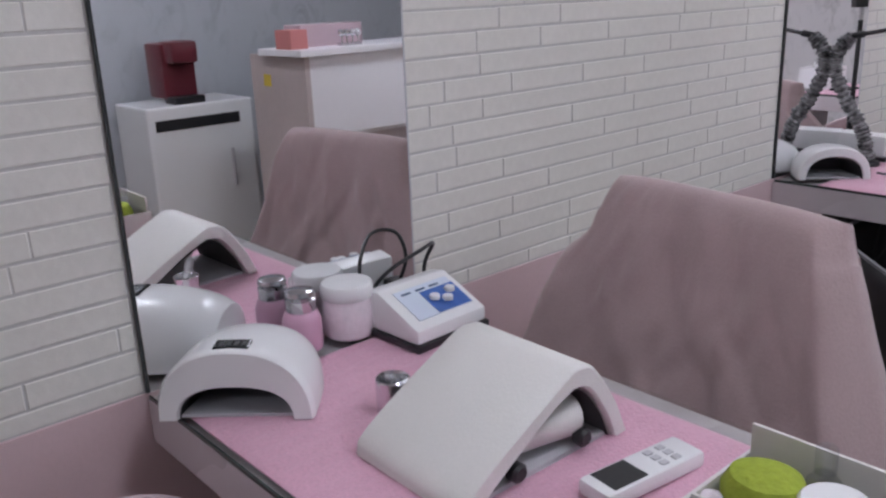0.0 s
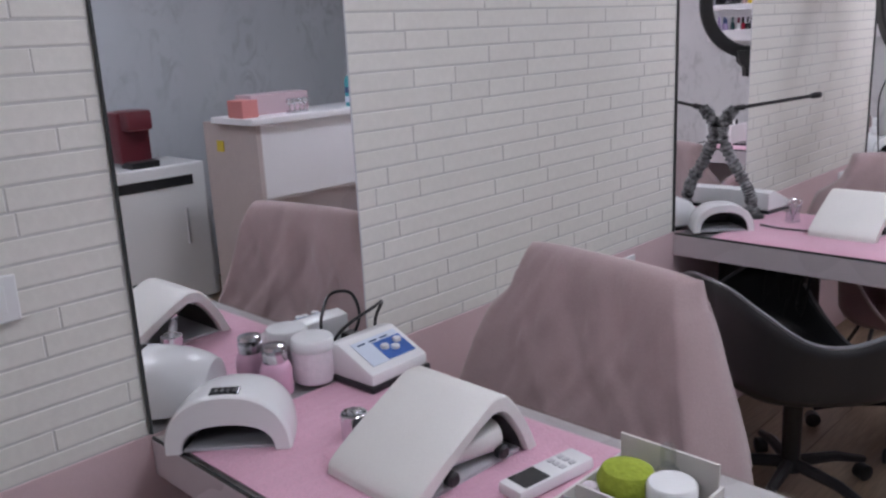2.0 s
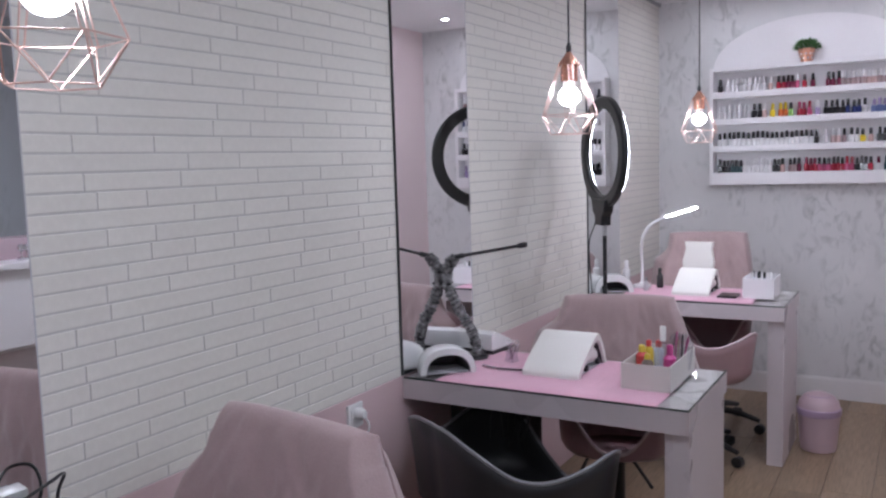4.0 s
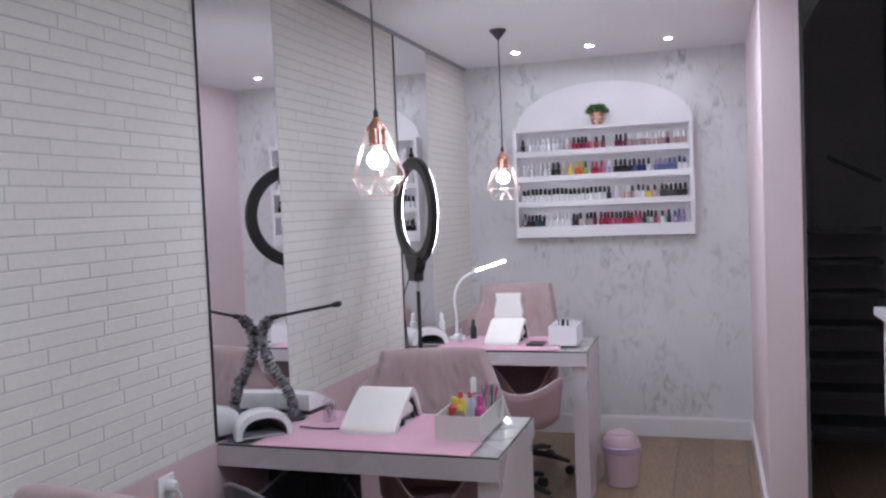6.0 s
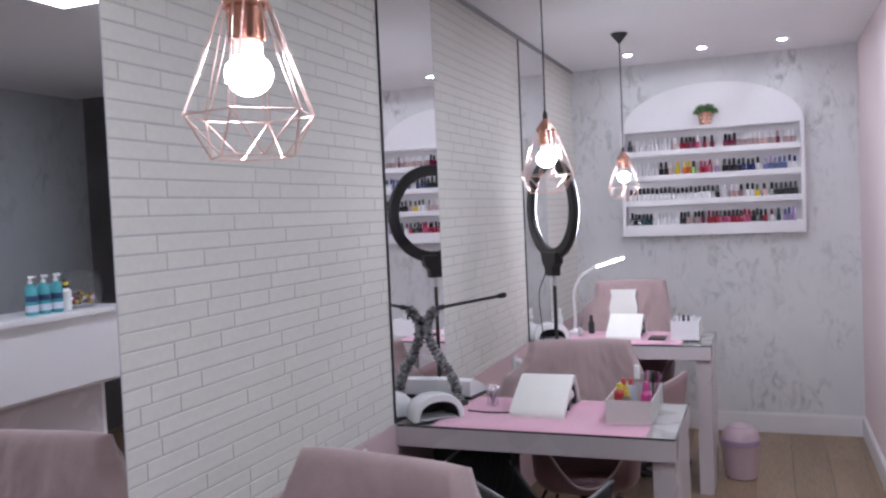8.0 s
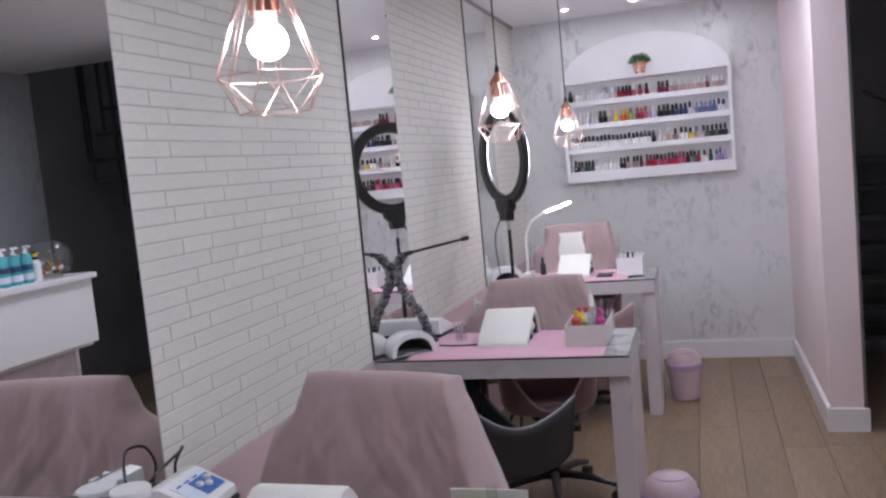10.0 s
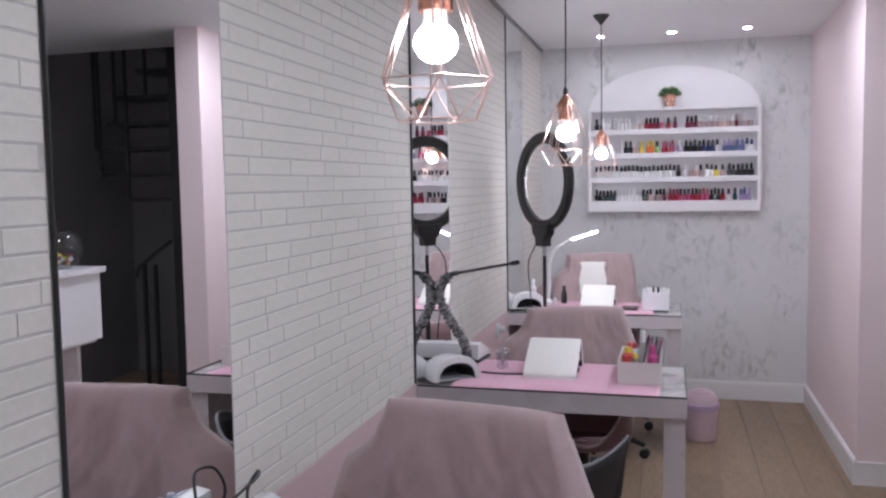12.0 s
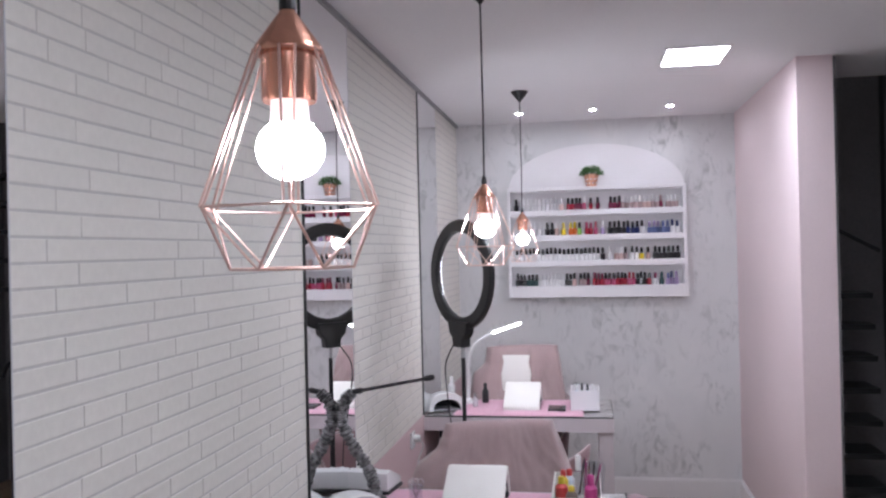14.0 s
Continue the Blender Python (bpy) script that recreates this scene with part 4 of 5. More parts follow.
# ---- chairs ----
def shell_chair(name, x, y, facing, mat, rimmat, label, group, back=0.80, slim=1.0):
    """Moulded armchair; local +y is where it faces."""
    t = thing(name, label, "chair", (x, y, 0), facing, group)
    # a tub: radius and height of the rim from the front edge, over the flared arm and a dip, to the back
    rise = [0.602 + (back - 0.602) * w for w in (0.12, 0.66, 0.97, 1.0)]
    around = curve([(0.235, 0.430, 0), (0.245, 0.445, 0), (0.272, 0.505, 0), (0.318, 0.612, 0), (0.336, 0.650, 0), (0.322, 0.622, 0), (0.308, 0.598, 0),
                    (0.318, rise[0], 0), (0.328, rise[1], 0), (0.308, rise[2], 0), (0.292, rise[3], 0)], 4)
    around = [(p[0] * slim, p[1]) for p in around]
    ring = around + around[-2:0:-1]
    n = len(ring)
    rows = []
    for k in range(15):
        q = k / 14
        row = []
        for i in range(n):
            a = 2 * math.pi * i / n
            rad, top = ring[i]
            lift = max(0.0, (q - 0.50) / 0.50) ** 1.35
            out = rad * (0.90 * min(1.0, q / 0.62) ** 0.85 + 0.10 * q ** 3)
            row.append((out * math.sin(a), out * math.cos(a), 0.405 + (top - 0.405) * lift))
        rows.append(row)
    seat = part("shell", Mesh().grid(rows[1:], wrap=True).add(rows[1], [tuple(range(n))]), mat, t, smooth=True)
    mod = seat.modifiers.new("thickness", "SOLIDIFY")
    mod.thickness, mod.offset = 0.008, 0
    part("rim", Mesh().tube(rows[-1], 0.0058, 6, True), rimmat, t, "lighter rim", smooth=True)
    part("column", Mesh().lathe([(0.05, 0.40), (0.028, 0.37), (0.028, 0.10), (0.04, 0.09)], n=14), DARK_PLASTIC, t, smooth=True)
    for k in range(5):
        a = 2 * math.pi * k / 5 + 0.3
        c, s = math.cos(a), math.sin(a)
        leg = part("leg", Mesh().tube([(0.02 * c, 0.02 * s, 0.11), (0.16 * c, 0.16 * s, 0.10), (0.27 * c, 0.27 * s, 0.07)], 0.016, 8, radii=[0.02, 0.017, 0.012]), DARK_PLASTIC, t, smooth=True)
        part("caster", Mesh().lathe([(0.016, -0.02), (0.026, -0.016), (0.026, 0.016), (0.016, 0.02)], (0.27 * c, 0.27 * s, 0.026), 14, (-s, c, 0)), DARK_PLASTIC, leg, smooth=True)
    return t


def crease(s, h, seed):
    """Sharp diagonal creases that run out from the top corners of the backrest."""
    out = 0.0
    for k in range(7):
        at = 0.75 * math.sin(seed * 3.1 + k * 2.4) + (0.95 if k % 2 else -0.95) * (h - 0.3)
        d = (s - at) / 0.05
        out += 0.0045 * (1 if k % 3 else -1) * math.exp(-d * d) * max(0.0, min(1.0, (h - 0.12) * 2.5))
    return out


def draped_cloth(x, y, top, turn, half, label, seed, fall=0.42, flare=0.15):
    """A cloth thrown over a backrest; local -y is its front."""
    rows = []
    ns = 84
    # v runs from the back hem over the top to the front hem
    line = [(0.09, top - 0.36), (0.080, top - 0.22), (0.066, top - 0.09), (0.048, top - 0.022), (0.020, top - 0.001), (-0.010, top - 0.010), (-0.028, top - 0.05), (-0.040, top - 0.12),
            (-0.052, top - 0.20), (-0.070, top - 0.29), (-0.105, top - 0.36), (-0.15, top - fall)]
    line = curve([(a, b, 0) for a, b in line], 5)
    for j, p in enumerate(line):
        h = max(0.0, (top - p[1]) / 0.36)
        front = p[0] < 0.02
        grow = flare * 0.85 * h if front else flare * 0.6 * h
        hw = half + grow
        row = []
        for i in range(ns + 1):
            s = -1 + 2 * i / ns
            q = Vector((s * 3.0 + seed, h * 2.2 + seed * 2, 0.4 * seed))
            fold = 0.020 * noise.noise(q) * min(1, 0.25 + h) + 0.006 * noise.noise(q * 2.7) * min(1, 0.3 + h) + 0.005 * (0.35 - abs(noise.noise(q * 3.3))) * min(1, 0.4 + h)
            ripple = 0.0045 * h * math.sin(s * 5.5 + seed + 2.2 * h + 2 * noise.noise(q * 0.8)) + crease(s, h, seed)
            edge = abs(s) ** 5
            yy = p[0] + (fold + ripple) * (1 if front else 0.7) + (0.05 * edge * h if not front else -0.045 * abs(s) ** 3 * h)
            close = min(1.0, max(0.0, (abs(s) - 0.86) / 0.14)) ** 1.6
            yy += (0.030 - yy) * close * 0.92
            zz = p[1] - 0.010 * edge * (h < 0.15) + 0.010 * noise.noise(q * 1.7 + Vector((0, 0, 5))) * h
            if j == len(line) - 1 or j == 0:
                zz += 0.03 * noise.noise(q * 1.3)
            poke = min(1.0, max(0.0, (h - 0.27) / 0.16)) * max(0.0, (-s - 0.70) / 0.30) ** 1.3 if front else 0.0
            row.append((hw * s - 0.060 * poke + 0.008 * noise.noise(q * 2 + Vector((7, 0, 0))) * h, yy, zz))
        rows.append(row)
    ob = part("draped_cloth", Mesh().grid(rows), CLOTH, smooth=True)
    ob.matrix_basis = pose(x, y, 0, 0, 0, turn)
    mod = ob.modifiers.new("thickness", "SOLIDIFY")
    mod.thickness, mod.offset = 0.006, -1
    return tagged(ob, label, "cloth", "draped chair cloths")


# the worker's chairs stand behind each desk, their backs covered with a mauve cloth
shell_chair("armchair", 0.443, 1.946, 180 - 8, PINK_SHELL, PINK_RIM, "dusty pink moulded armchair on a black swivel base, back covered", "workers' armchairs", 0.985, 0.66)
shell_chair("armchair", 0.534, 3.816, 180 + 14, PINK_SHELL, PINK_RIM, "dusty pink moulded armchair on a black swivel base, back covered", "workers' armchairs", 0.93, 0.66)
shell_chair("armchair", 0.496, 5.474, 180 + 14, PINK_SHELL, PINK_RIM, "dusty pink moulded armchair on a black swivel base, back covered", "workers' armchairs", 1.03, 0.66)
draped_cloth(0.467, 2.085, 1.010, -8, 0.207, "mauve cloth draped in creases over an armchair back", 1.3)
draped_cloth(0.497, 3.95, 0.958, 14, 0.205, "mauve cloth draped over the armchair behind the middle desk", 4.1, 0.42, 0.14)
draped_cloth(0.462, 5.61, 1.055, 14, 0.205, "mauve cloth draped over the armchair by the marble wall", 7.7, 0.30, 0.06)
# the clients' chairs in front of the desks
shell_chair("armchair", 0.425, 3.175, -30, DARK_SHELL, SHELL_RIM, "dark grey moulded armchair pushed in under a desk", "clients' armchairs", 0.725)
shell_chair("armchair", 0.50, 4.99, -35, PINK_SHELL, PINK_RIM, "dusty pink moulded armchair pushed in under the far desk", "clients' armchairs", 0.735)
shell_chair("armchair", 0.45, 1.31, -60, PINK_SHELL, PINK_RIM, "dusty pink moulded armchair in front of the first desk", "clients' armchairs", 0.72)


# ---- pendant lamps ----
def pendant(x, y, zb, turn):
    t = thing("pendant_lamp", "copper wire cage pendant lamp with a lit globe bulb", "pendant lamp", (x, y, zb), turn, "pendant lamps over the desks")
    globe = [(0.0335 * math.sin(math.pi * k / 18), 0.0305 * math.cos(math.pi * k / 18) + 0.008) for k in range(19)]
    part("bulb", Mesh().lathe(globe, n=36), BULB_LIGHT, t, "glowing white globe bulb", smooth=True)
    part("bulb_neck", Mesh().lathe([(0.0205, 0.033), (0.0190, 0.042), (0.0185, 0.058)], n=20), WHITE_PLASTIC, t, "white plastic bulb neck", smooth=True)
    part("socket", Mesh().lathe([(0.0235, 0.0555), (0.0262, 0.0545), (0.0270, 0.058), (0.0270, 0.104)], n=28), COPPER, t, smooth=True)
    part("cone", Mesh().lathe([(0.0335, 0.101), (0.0342, 0.103), (0.0335, 0.108), (0.0085, 0.143), (0.0075, 0.146)], n=32), COPPER, t, smooth=True)
    part("cord_grip", Mesh().lathe([(0.0085, 0.145), (0.0085, 0.160), (0.0045, 0.172)], n=14), DARK_PLASTIC, t, smooth=True)
    R, rb, zw, zl, zt = 0.093, 0.060, -0.050, -0.109, 0.104
    waist = [(R * math.cos(math.pi * k / 3), R * math.sin(math.pi * k / 3), zw) for k in range(6)]
    low = [(rb * math.cos(math.pi * (k + 0.5) / 3), rb * math.sin(math.pi * (k + 0.5) / 3), zl) for k in range(6)]
    r = 0.0014
    part("ring", Mesh().tube(waist, r, 6, True), LIT_COPPER, t, smooth=True)
    part("ring", Mesh().tube(low, r, 6, True), LIT_COPPER, t, smooth=True)
    for k in range(6):
        for s in (-1, 1):
            a = math.pi * k / 3 + s * 0.22
            b = math.pi * k / 3 + s * 0.045
            part("wire", Mesh().tube([(0.0345 * math.cos(a), 0.0345 * math.sin(a), zt), (R * math.cos(b), R * math.sin(b), zw)], r, 6), LIT_COPPER, t, smooth=True)
        part("wire", Mesh().tube([waist[k], low[k]], r, 6), LIT_COPPER, t, smooth=True)
        part("wire", Mesh().tube([waist[k], low[k - 1]], r, 6), LIT_COPPER, t, smooth=True)
    top = ROOM_H - zb
    part("cord", Mesh().tube([(0, 0, 0.15), (0.001, 0.001, top * 0.5), (0, 0, top - 0.03)], 0.003, 8), DARK_PLASTIC, t, smooth=True)
    part("canopy", Mesh().lathe([(0.005, top - 0.055), (0.008, top - 0.05), (0.044, top - 0.008), (0.045, top)], n=28), DARK_PLASTIC, t, "black cone canopy", smooth=True)
    return t


pendant(0.546, 1.590, 1.694, -72)
pendant(0.520, 3.418, 1.661, -62)
pendant(0.504, 5.21, 1.645, -85)

# ---- ring light ----
t = thing("ring_light", "black ring light on a floor stand, lit side turned away", "ring light", (0.30, 4.37, 0))
axis = Vector((0.75, 0.66, 0))
side = Vector((0.66, -0.75, 0))
RC = Vector((0, 0, 1.497))


def hoop(radius, back, lift=0.0, n=56):
    return [RC + axis * back + side * (radius * math.cos(2 * math.pi * k / n)) + Vector((0, 0, radius * math.sin(2 * math.pi * k / n))) for k in range(n)]


body = Mesh()
body.grid([hoop(0.184, 0.010), hoop(0.182, -0.008), hoop(0.188, -0.016), hoop(0.230, -0.016), hoop(0.238, -0.008), hoop(0.236, 0.010)], wrap=True)
part("housing", body, DARK_PLASTIC, t, smooth=True)
lit = Mesh()
lit.grid([hoop(0.1900, 0.0098), hoop(0.1905, 0.0145), hoop(0.210, 0.0165), hoop(0.2295, 0.0145), hoop(0.2300, 0.0098)], wrap=True)
part("diffuser", lit, RING_LIGHT, t, "glowing white diffuser", smooth=True)
R3 = Matrix.Translation((0, 0, 0)) @ Matrix(((side.x, axis.x, 0, 0), (side.y, axis.y, 0, 0), (0, 0, 1, 0), (0, 0, 0, 1)))
part("bracket", Mesh().prism([(-0.075, 1.297), (0.075, 1.297), (0.064, 1.247), (0.040, 1.225), (0.036, 1.187), (-0.036, 1.187), (-0.040, 1.225), (-0.064, 1.247)], -0.014, 0.030, R3 @ Matrix(((1, 0, 0, 0), (0, 0, -1, 0), (0, 1, 0, 0), (0, 0, 0, 1)))), DARK_PLASTIC, t, bevel=0.004)
part("joint", Mesh().lathe([(0.010, 1.14), (0.010, 1.19)], n=12), GREY_PLASTIC, t, smooth=True)
part("pole", Mesh().lathe([(0.012, 0.25), (0.012, 0.80), (0.009, 0.805), (0.009, 1.142)], n=14), DARK_PLASTIC, t, smooth=True)
for k in range(3):
    a = 2.09 * k + 0.5
    part("leg", Mesh().tube([(0, 0, 0.32), (0.20 * math.cos(a), 0.20 * math.sin(a), 0.01)], 0.008, 8), DARK_PLASTIC, t, smooth=True)
part("cord", Mesh().tube(curve([(-0.04, 0.0, 1.20), (-0.085, 0.04, 1.10), (-0.075, 0.03, 0.95), (-0.05, 0.0, 0.75), (-0.04, 0.0, 0.40)]), 0.003, 6), DARK_PLASTIC, t, smooth=True)

# ---- polish shelf ----
SX0, SX1, SY0, SZ0, SZ1 = 0.335, 1.452, 6.205, 1.288, 1.99
t = thing("polish_shelf", "white wall shelf with four rows of nail polish", "shelf", (0, 0, 0))
part("back_panel", Mesh().box(SX0 + 0.02, SX1 - 0.02, BACK_Y - 0.008, BACK_Y - 0.001, SZ0, SZ1), SHELF_WHITE, t)
part("side", Mesh().box(SX0, SX0 + 0.022, SY0, BACK_Y - 0.001, SZ0, SZ1), SHELF_WHITE, t, bevel=0.002)
part("side", Mesh().box(SX1 - 0.022, SX1, SY0, BACK_Y - 0.001, SZ0, SZ1), SHELF_WHITE, t, bevel=0.002)
ROW_Z = (1.846, 1.686, 1.523, 1.361)
for z0, z1 in ((SZ1 - 0.022, SZ1), (1.808, 1.846), (1.648, 1.686), (1.485, 1.523), (SZ0, 1.361)):
    part("board", Mesh().box(SX0 + 0.022, SX1 - 0.022, SY0 + 0.003, BACK_Y - 0.008, z0, z1), SHELF_WHITE, t, bevel=0.002)
outline = [(0.895 + 0.556 * math.cos(math.pi * k / 40), SZ1 + 0.28 * math.sin(math.pi * k / 40)) for k in range(41)]
part("arch_panel", Mesh().prism(outline, -(BACK_Y - 0.001), -(BACK_Y - 0.013), Matrix(((1, 0, 0, 0), (0, 0, -1, 0), (0, 1, 0, 0), (0, 0, 0, 1)))), SHELF_WHITE, t, "plain white arch above the shelf")

POLISH = {}


def polish_material(key, colour, rough=0.12):
    if key not in POLISH:
        POLISH[key] = material("polish_" + key, colour, rough)
    return POLISH[key]


COLOURS = {"clear": (0.62, 0.60, 0.62), "nude": (0.52, 0.36, 0.34), "red": (0.30, 0.015, 0.035), "pink": (0.45, 0.08, 0.17), "orange": (0.60, 0.13, 0.03), "yellow": (0.70, 0.52, 0.04),
           "black": (0.012, 0.012, 0.015), "navy": (0.02, 0.03, 0.12), "blue": (0.10, 0.13, 0.27), "lilac": (0.36, 0.28, 0.46), "wine": (0.14, 0.01, 0.04), "teal": (0.025, 0.06, 0.065),
           "white": (0.78, 0.77, 0.78), "rose": (0.36, 0.26, 0.265), "lime": (0.25, 0.48, 0.12)}
BODY = Mesh().lathe([(0.0125, 0), (0.0142, 0.002), (0.0142, 0.034), (0.0115, 0.040), (0.007, 0.043)], n=12).done("bottle_body", smooth=True)
CAP = Mesh().lathe([(0.0092, 0.042), (0.0095, 0.044), (0.0085, 0.075), (0.007, 0.079)], n=10).done("bottle_cap", smooth=True)
BODY_SQ = Mesh().box(-0.0145, 0.0145, -0.012, 0.012, 0, 0.040).done("bottle_square", bevel=0.003)
SHARED = {}


def polish(x, z, colour, cap, square, rng):
    names = {"clear": "clear", "nude": "nude", "rose": "old rose"}
    t = thing("polish_bottle", "%s nail polish bottle with a %s cap on the shelf" % (names.get(colour, colour), cap), "nail polish", (x, 6.245 + rng.uniform(-0.012, 0.02), z), rng.uniform(-14, 14), "nail polish bottles on the shelf")
    s = rng.uniform(0.92, 1.06)
    t.scale = (1, 1, s)
    for kind, mesh, key in (("body", BODY_SQ if square else BODY, colour), ("cap", CAP, cap)):
        k = (mesh.name, key)
        if k not in SHARED:
            SHARED[k] = mesh.copy()
            SHARED[k].materials.append(polish_material(key, COLOURS[key]))
        ob = new(kind, SHARED[k])
        ob.parent = t


# each row from the wall outwards: number of bottles, colours of body and cap
ROWS = (
    ((1, "black", "black"), (8, "clear", "white"), (1, "clear", "clear"), (1, "nude", "white"), (2, "red", "black"), (2, "wine", "black"), (1, "pink", "white"), (1, "red", "black"), (1, "wine", "black"), (0, "", ""), (3, "wine", "black"), (5, "rose", "white"), (2, "nude", "white"), (2, "rose", "white"), (1, "wine", "rose"), (3, "rose", "white")),
    ((7, "clear", "white"), (2, "black", "black"), (1, "nude", "white"), (1, "yellow", "yellow"), (2, "orange", "yellow"), (1, "lime", "black"), (2, "red", "pink"), (1, "pink", "red"), (1, "lilac", "white"), (4, "black", "black"), (3, "navy", "black"), (1, "clear", "black"), (3, "blue", "lilac"), (2, "blue", "blue"), (2, "white", "navy")),
    ((20, "white", "black"), (1, "black", "black"), (1, "clear", "clear"), (2, "nude", "white"), (1, "rose", "black"), (2, "white", "black"), (1, "yellow", "black"), (1, "nude", "black"), (6, "black", "black")),
    ((3, "black", "black"), (3, "teal", "black"), (7, "white", "white"), (2, "black", "black"), (1, "nude", "black"), (2, "rose", "black"), (1, "wine", "black"), (3, "red", "wine"), (3, "pink", "black"), (3, "red", "black"), (2, "pink", "red"), (3, "black", "black"), (1, "red", "black"), (1, "white", "wine"), (1, "teal", "teal"), (2, "lilac", "blue"), (1, "lilac", "lilac")),
)
rng = random.Random(11)
for z, runs in zip(ROW_Z, ROWS):
    total = sum(max(k, 1.6) for k, _, _ in runs)
    step = (SX1 - SX0 - 0.085) / total
    x = SX0 + 0.042 + step / 2
    for k, body_c, cap_c in runs:
        for i in range(k):
            polish(x + rng.uniform(-0.002, 0.002), z, body_c, cap_c, body_c in ("black", "blue", "yellow"), rng)
            x += step
        x += step * (max(k, 1.6) - k)

# potted plant on the shelf
t = thing("potted_plant", "small round boxwood in a patterned copper pot on the shelf", "plant", (0.872, 6.255, SZ1))
part("pot", Mesh().lathe([(0.030, 0), (0.033, 0.002), (0.047, 0.072), (0.047, 0.078), (0.043, 0.078), (0.041, 0.06)], n=24), COPPER, t, smooth=True)
for k in range(10):
    a = 2 * math.pi * k / 10
    for h, o in ((0.022, 0), (0.046, 0.31)):
        r = 0.0335 + 0.19 * h
        c = Vector((r * math.cos(a + o), r * math.sin(a + o), h))
        part("facet", Mesh().lathe([(0.008, 0), (0.0, 0.0035)], c, 4, (math.cos(a + o), math.sin(a + o), -0.18)), LEATHERETTE if (k + (o > 0)) % 2 else CHROME, t)
rng = random.Random(5)
leaves, twigs = Mesh(), Mesh()
for i in range(620):
    a, b = rng.uniform(0, 6.283), math.acos(rng.uniform(-0.15, 1))
    r = 0.060 * rng.uniform(0.55, 1.08)
    p = Vector((1.12 * r * math.sin(b) * math.cos(a), r * math.sin(b) * math.sin(a) * 0.85, 0.078 + 0.85 * r * math.cos(b)))
    d = (p - Vector((0, 0, 0.06))).normalized() + Vector((rng.uniform(-.7, .7), rng.uniform(-.7, .7), rng.uniform(-.4, .7)))
    d.normalize()
    w = d.orthogonal().normalized() * rng.uniform(0.0028, 0.0045)
    n = d.cross(w).normalized() * 0.0015
    l = rng.uniform(0.010, 0.017)
    leaves.add([p, p + d * l * 0.5 + w + n, p + d * l, p + d * l * 0.5 - w + n], [(0, 1, 2), (0, 2, 3)])
    if i % 12 == 0:
        twigs.tube([(0, 0, 0.065), p], 0.0009, 4)
part("foliage", leaves, LEAF, t, "dense small green leaves")
part("twigs", twigs, BROWN_PACK, t)


# ---- bins, sockets ----
def bin_(x, y):
    t = thing("waste_bin", "small round pale pink bin with a lilac lid rim", "bin", (x, y, 0), 0, "bins beside the desks")
    part("body", Mesh().lathe([(0.078, 0), (0.082, 0.004), (0.098, 0.175), (0.098, 0.185)], n=28), PALE_PINK, t, smooth=True)
    part("rim", Mesh().lathe([(0.100, 0.180), (0.104, 0.184), (0.104, 0.212), (0.099, 0.217)], n=28), LILAC, t, "lilac rim", smooth=True)
    part("lid", Mesh().lathe([(0.099, 0.215), (0.092, 0.245), (0.070, 0.272), (0.035, 0.287), (0.0, 0.291)], n=28), PALE_PINK, t, smooth=True)
    arc = [(0.062 * math.cos(a), 0.062 * math.sin(a), 0.2765) for a in [-2.6 + 0.1 * k for k in range(22)]]
    part("flap_seam", Mesh().tube(arc, 0.0022, 6), LILAC, t, "curved seam of the swing flap", smooth=True)
    return t


bin_(1.06, 5.34)
bin_(1.045, 3.38)


def socket(y, z, w, h, plug):
    t = thing("wall_socket", "white wall socket with a plug in it" if plug else "white double switch plate on the brickwork", "socket", (0.0, y, z))
    part("plate", Mesh().box(0.001, 0.011, -w / 2, w / 2, -h / 2, h / 2), WHITE_PLASTIC, t, bevel=0.003)
    part("insert", Mesh().box(0.011, 0.0135, -w * 0.33, w * 0.33, -h * 0.28, h * 0.28), WHITE_PLASTIC, t, bevel=0.001)
    if plug:
        part("plug", Mesh().lathe([(0.018, 0.013), (0.018, 0.035), (0.012, 0.045)], (0, 0, 0.008), 14, (1, 0, 0)), WHITE_PLASTIC, t, smooth=True)
        part("cord", Mesh().tube(curve([(0.04, 0.0, 0.005), (0.055, 0.005, -0.03), (0.03, 0.0, -0.10), (0.02, -0.01, -0.25)]), 0.003, 6), WHITE_PLASTIC, t, smooth=True)
    return t


socket(1.163, 1.072, 0.115, 0.072, False)
for y in (2.92, 4.67):
    socket(y, 0.715, 0.075, 0.075, True)

# ---- floor planks ----
rng = random.Random(3)
PLANK = {}
k = 0
x = -0.02
while x < FAR_X:
    y = NEAR_Y - rng.uniform(0, 1.2)
    while y < BACK_Y:
        y0, y1 = max(y, NEAR_Y), min(y + 1.28, BACK_Y)
        if y1 - y0 > 0.02:
            key = round(y1 - y0, 3)
            if key not in PLANK:
                PLANK[key] = Mesh().box(0, 0.191, 0, y1 - y0 - 0.0015, -0.012, 0).done("plank", bevel=0.0008, segments=1)
                PLANK[key].materials.append(FLOOR_WOOD)
            ob = new("plank", PLANK[key])
            ob.location = (x, y0, 0)
            ob.parent = bpy.data.objects["floor"]
        y += 1.28
    x += 0.1925

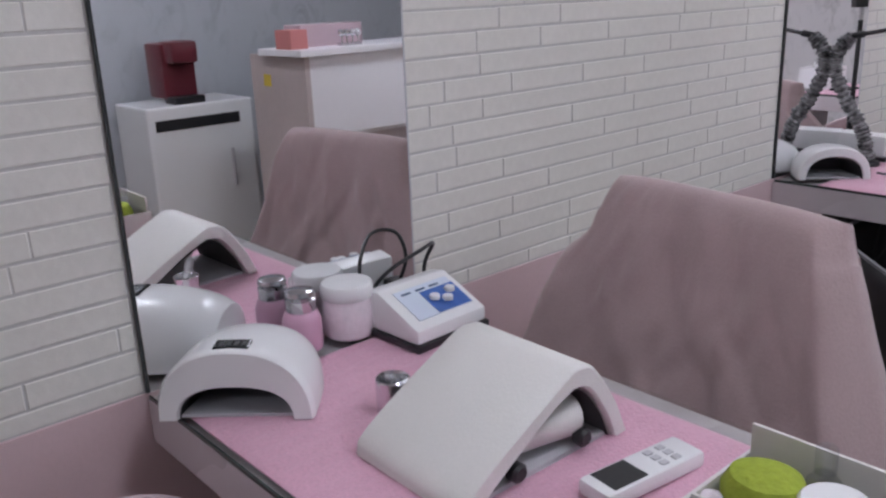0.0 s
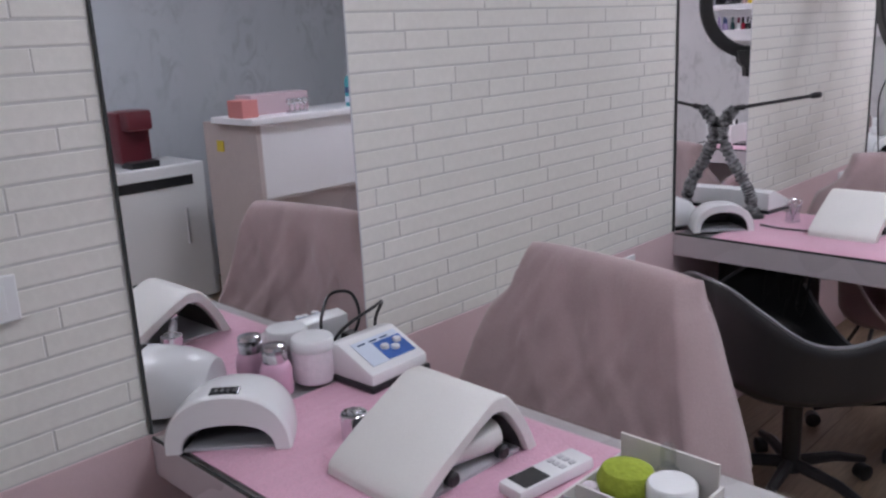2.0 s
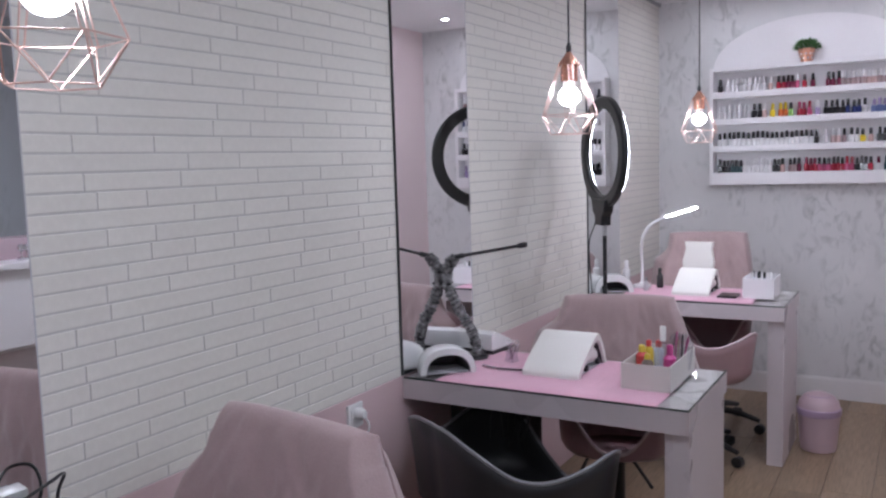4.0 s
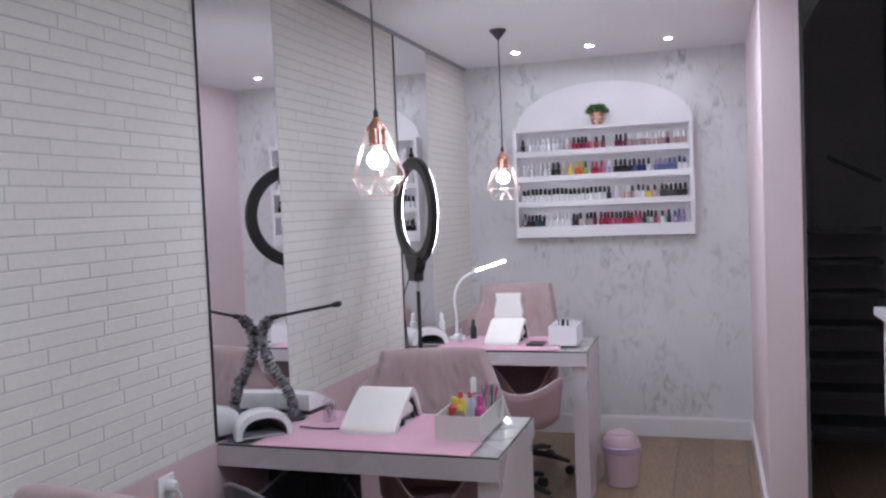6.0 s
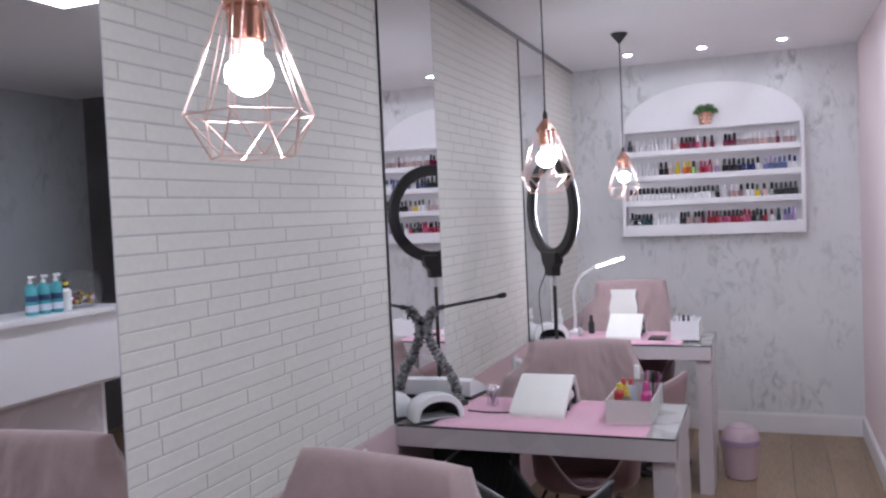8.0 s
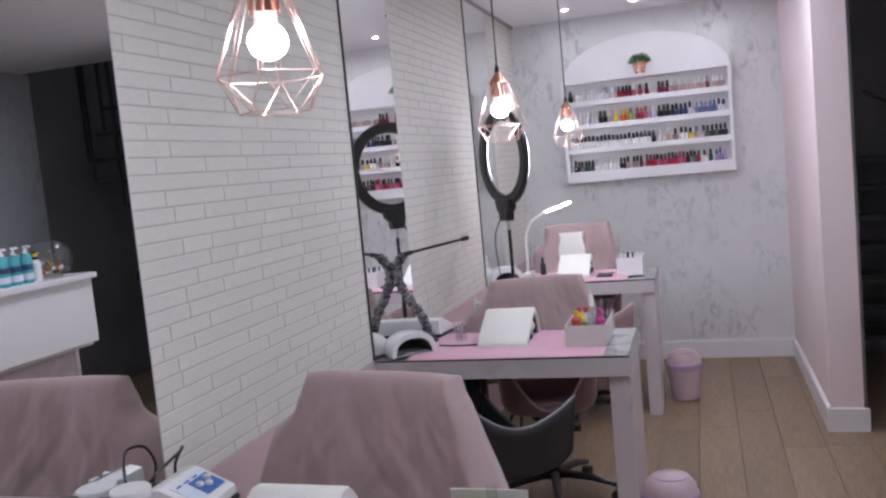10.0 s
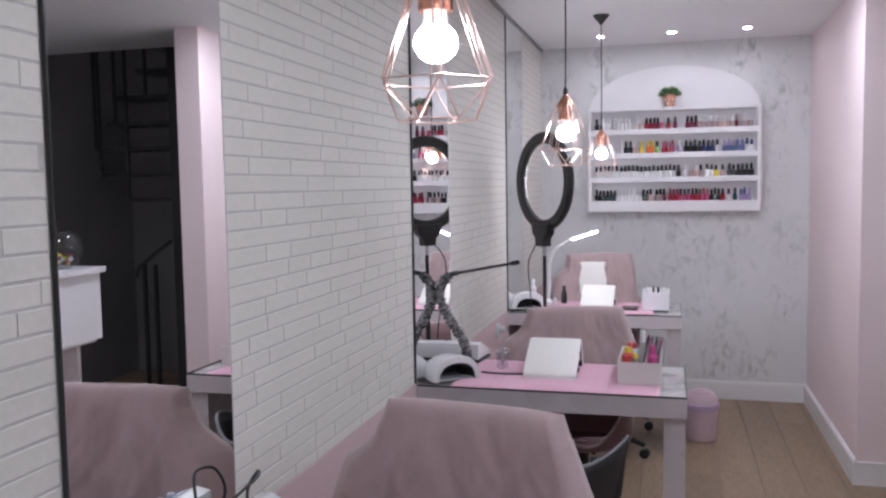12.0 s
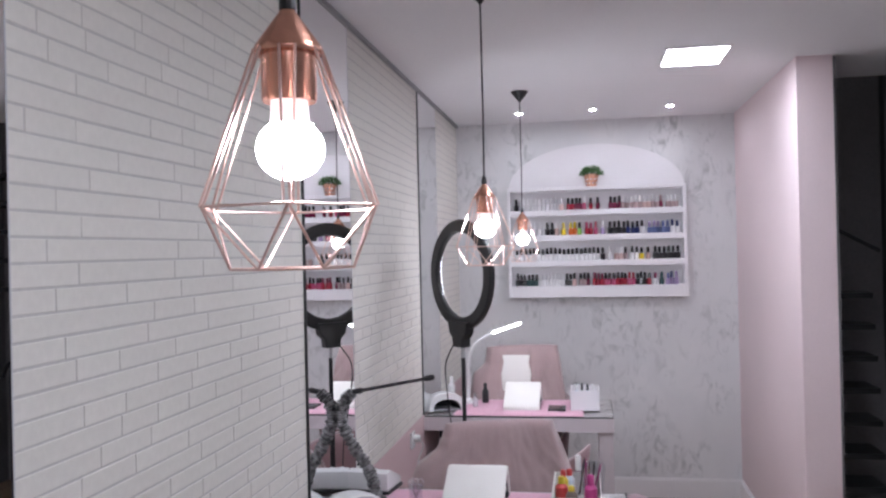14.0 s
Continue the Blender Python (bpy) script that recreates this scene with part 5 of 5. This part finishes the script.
# ---- brickwork: long thin courses between the mirrors ----
COURSE = 0.0397
GAP = 0.0028
rng = random.Random(9)
BRICKS = {}
rest = Mesh()
SPANS = ((NEAR_Y, DESK_Y[0] - 0.002), (DESK_Y[0] + DESK_D + 0.001, DESK_Y[1] - 0.002), (DESK_Y[1] + DESK_D + 0.001, DESK_Y[2] - 0.002), (DESK_Y[2] + DESK_D + 0.001, BACK_Y))
LENGTHS = (0.13, 0.17, 0.21, 0.26, 0.33, 0.43)
count = 0


def brick_box(length, height):
    b = 0.0012
    w = [rng.uniform(0.0, 0.0012) for _ in range(4)]
    m = Mesh()
    o = [(-0.004, w[0], w[1]), (-0.004, length - w[2], w[3]), (-0.004, length - w[1], height - w[0]), (-0.004, w[3], height - w[2])]
    f = [(-0.0026, y + (b if y < length / 2 else -b), z + (b if z < height / 2 else -b)) for _, y, z in o]
    return m.add(o + f, [(4, 5, 6, 7), (0, 1, 5, 4), (1, 2, 6, 5), (2, 3, 7, 6), (3, 0, 4, 7)])


for si, (ya, yb) in enumerate(SPANS):
    course = DESK_H - 0.008
    while course < ROOM_H - 0.022:
        z = max(course, DESK_H + 0.002)
        h = min(course + COURSE, ROOM_H - 0.016) - z - GAP
        y = ya - rng.uniform(0, 0.25) if si else ya
        while y < yb:
            l = rng.choice(LENGTHS)
            y0, y1 = max(y, ya), min(y + l, yb)
            y += l
            if y1 - y0 < 0.02:
                continue
            if si == 1 and count < 300 or si == 0 and y0 > 1.15 and count < 300:
                key = (round(y1 - y0, 3), round(h, 3))
                if key not in BRICKS:
                    BRICKS[key] = brick_box(y1 - y0 - 0.0010, h).done("brick")
                    BRICKS[key].materials.append(BRICK)
                ob = new("brick", BRICKS[key])
                ob.location = (0, y0, z)
                ob.parent = WEST
                count += 1
            else:
                mesh = brick_box(y1 - y0 - 0.0010, h)
                rest.add([(vx, vy + y0, vz + z) for vx, vy, vz in mesh.v], mesh.f)
        course += COURSE
me = bpy.data.meshes.new("brickwork")
me.from_pydata(rest.v, [], rest.f)
me.materials.append(BRICK)
ob = new("brickwork", me)
ob.parent = WEST
tagged(ob, "", "", "", "stuff")
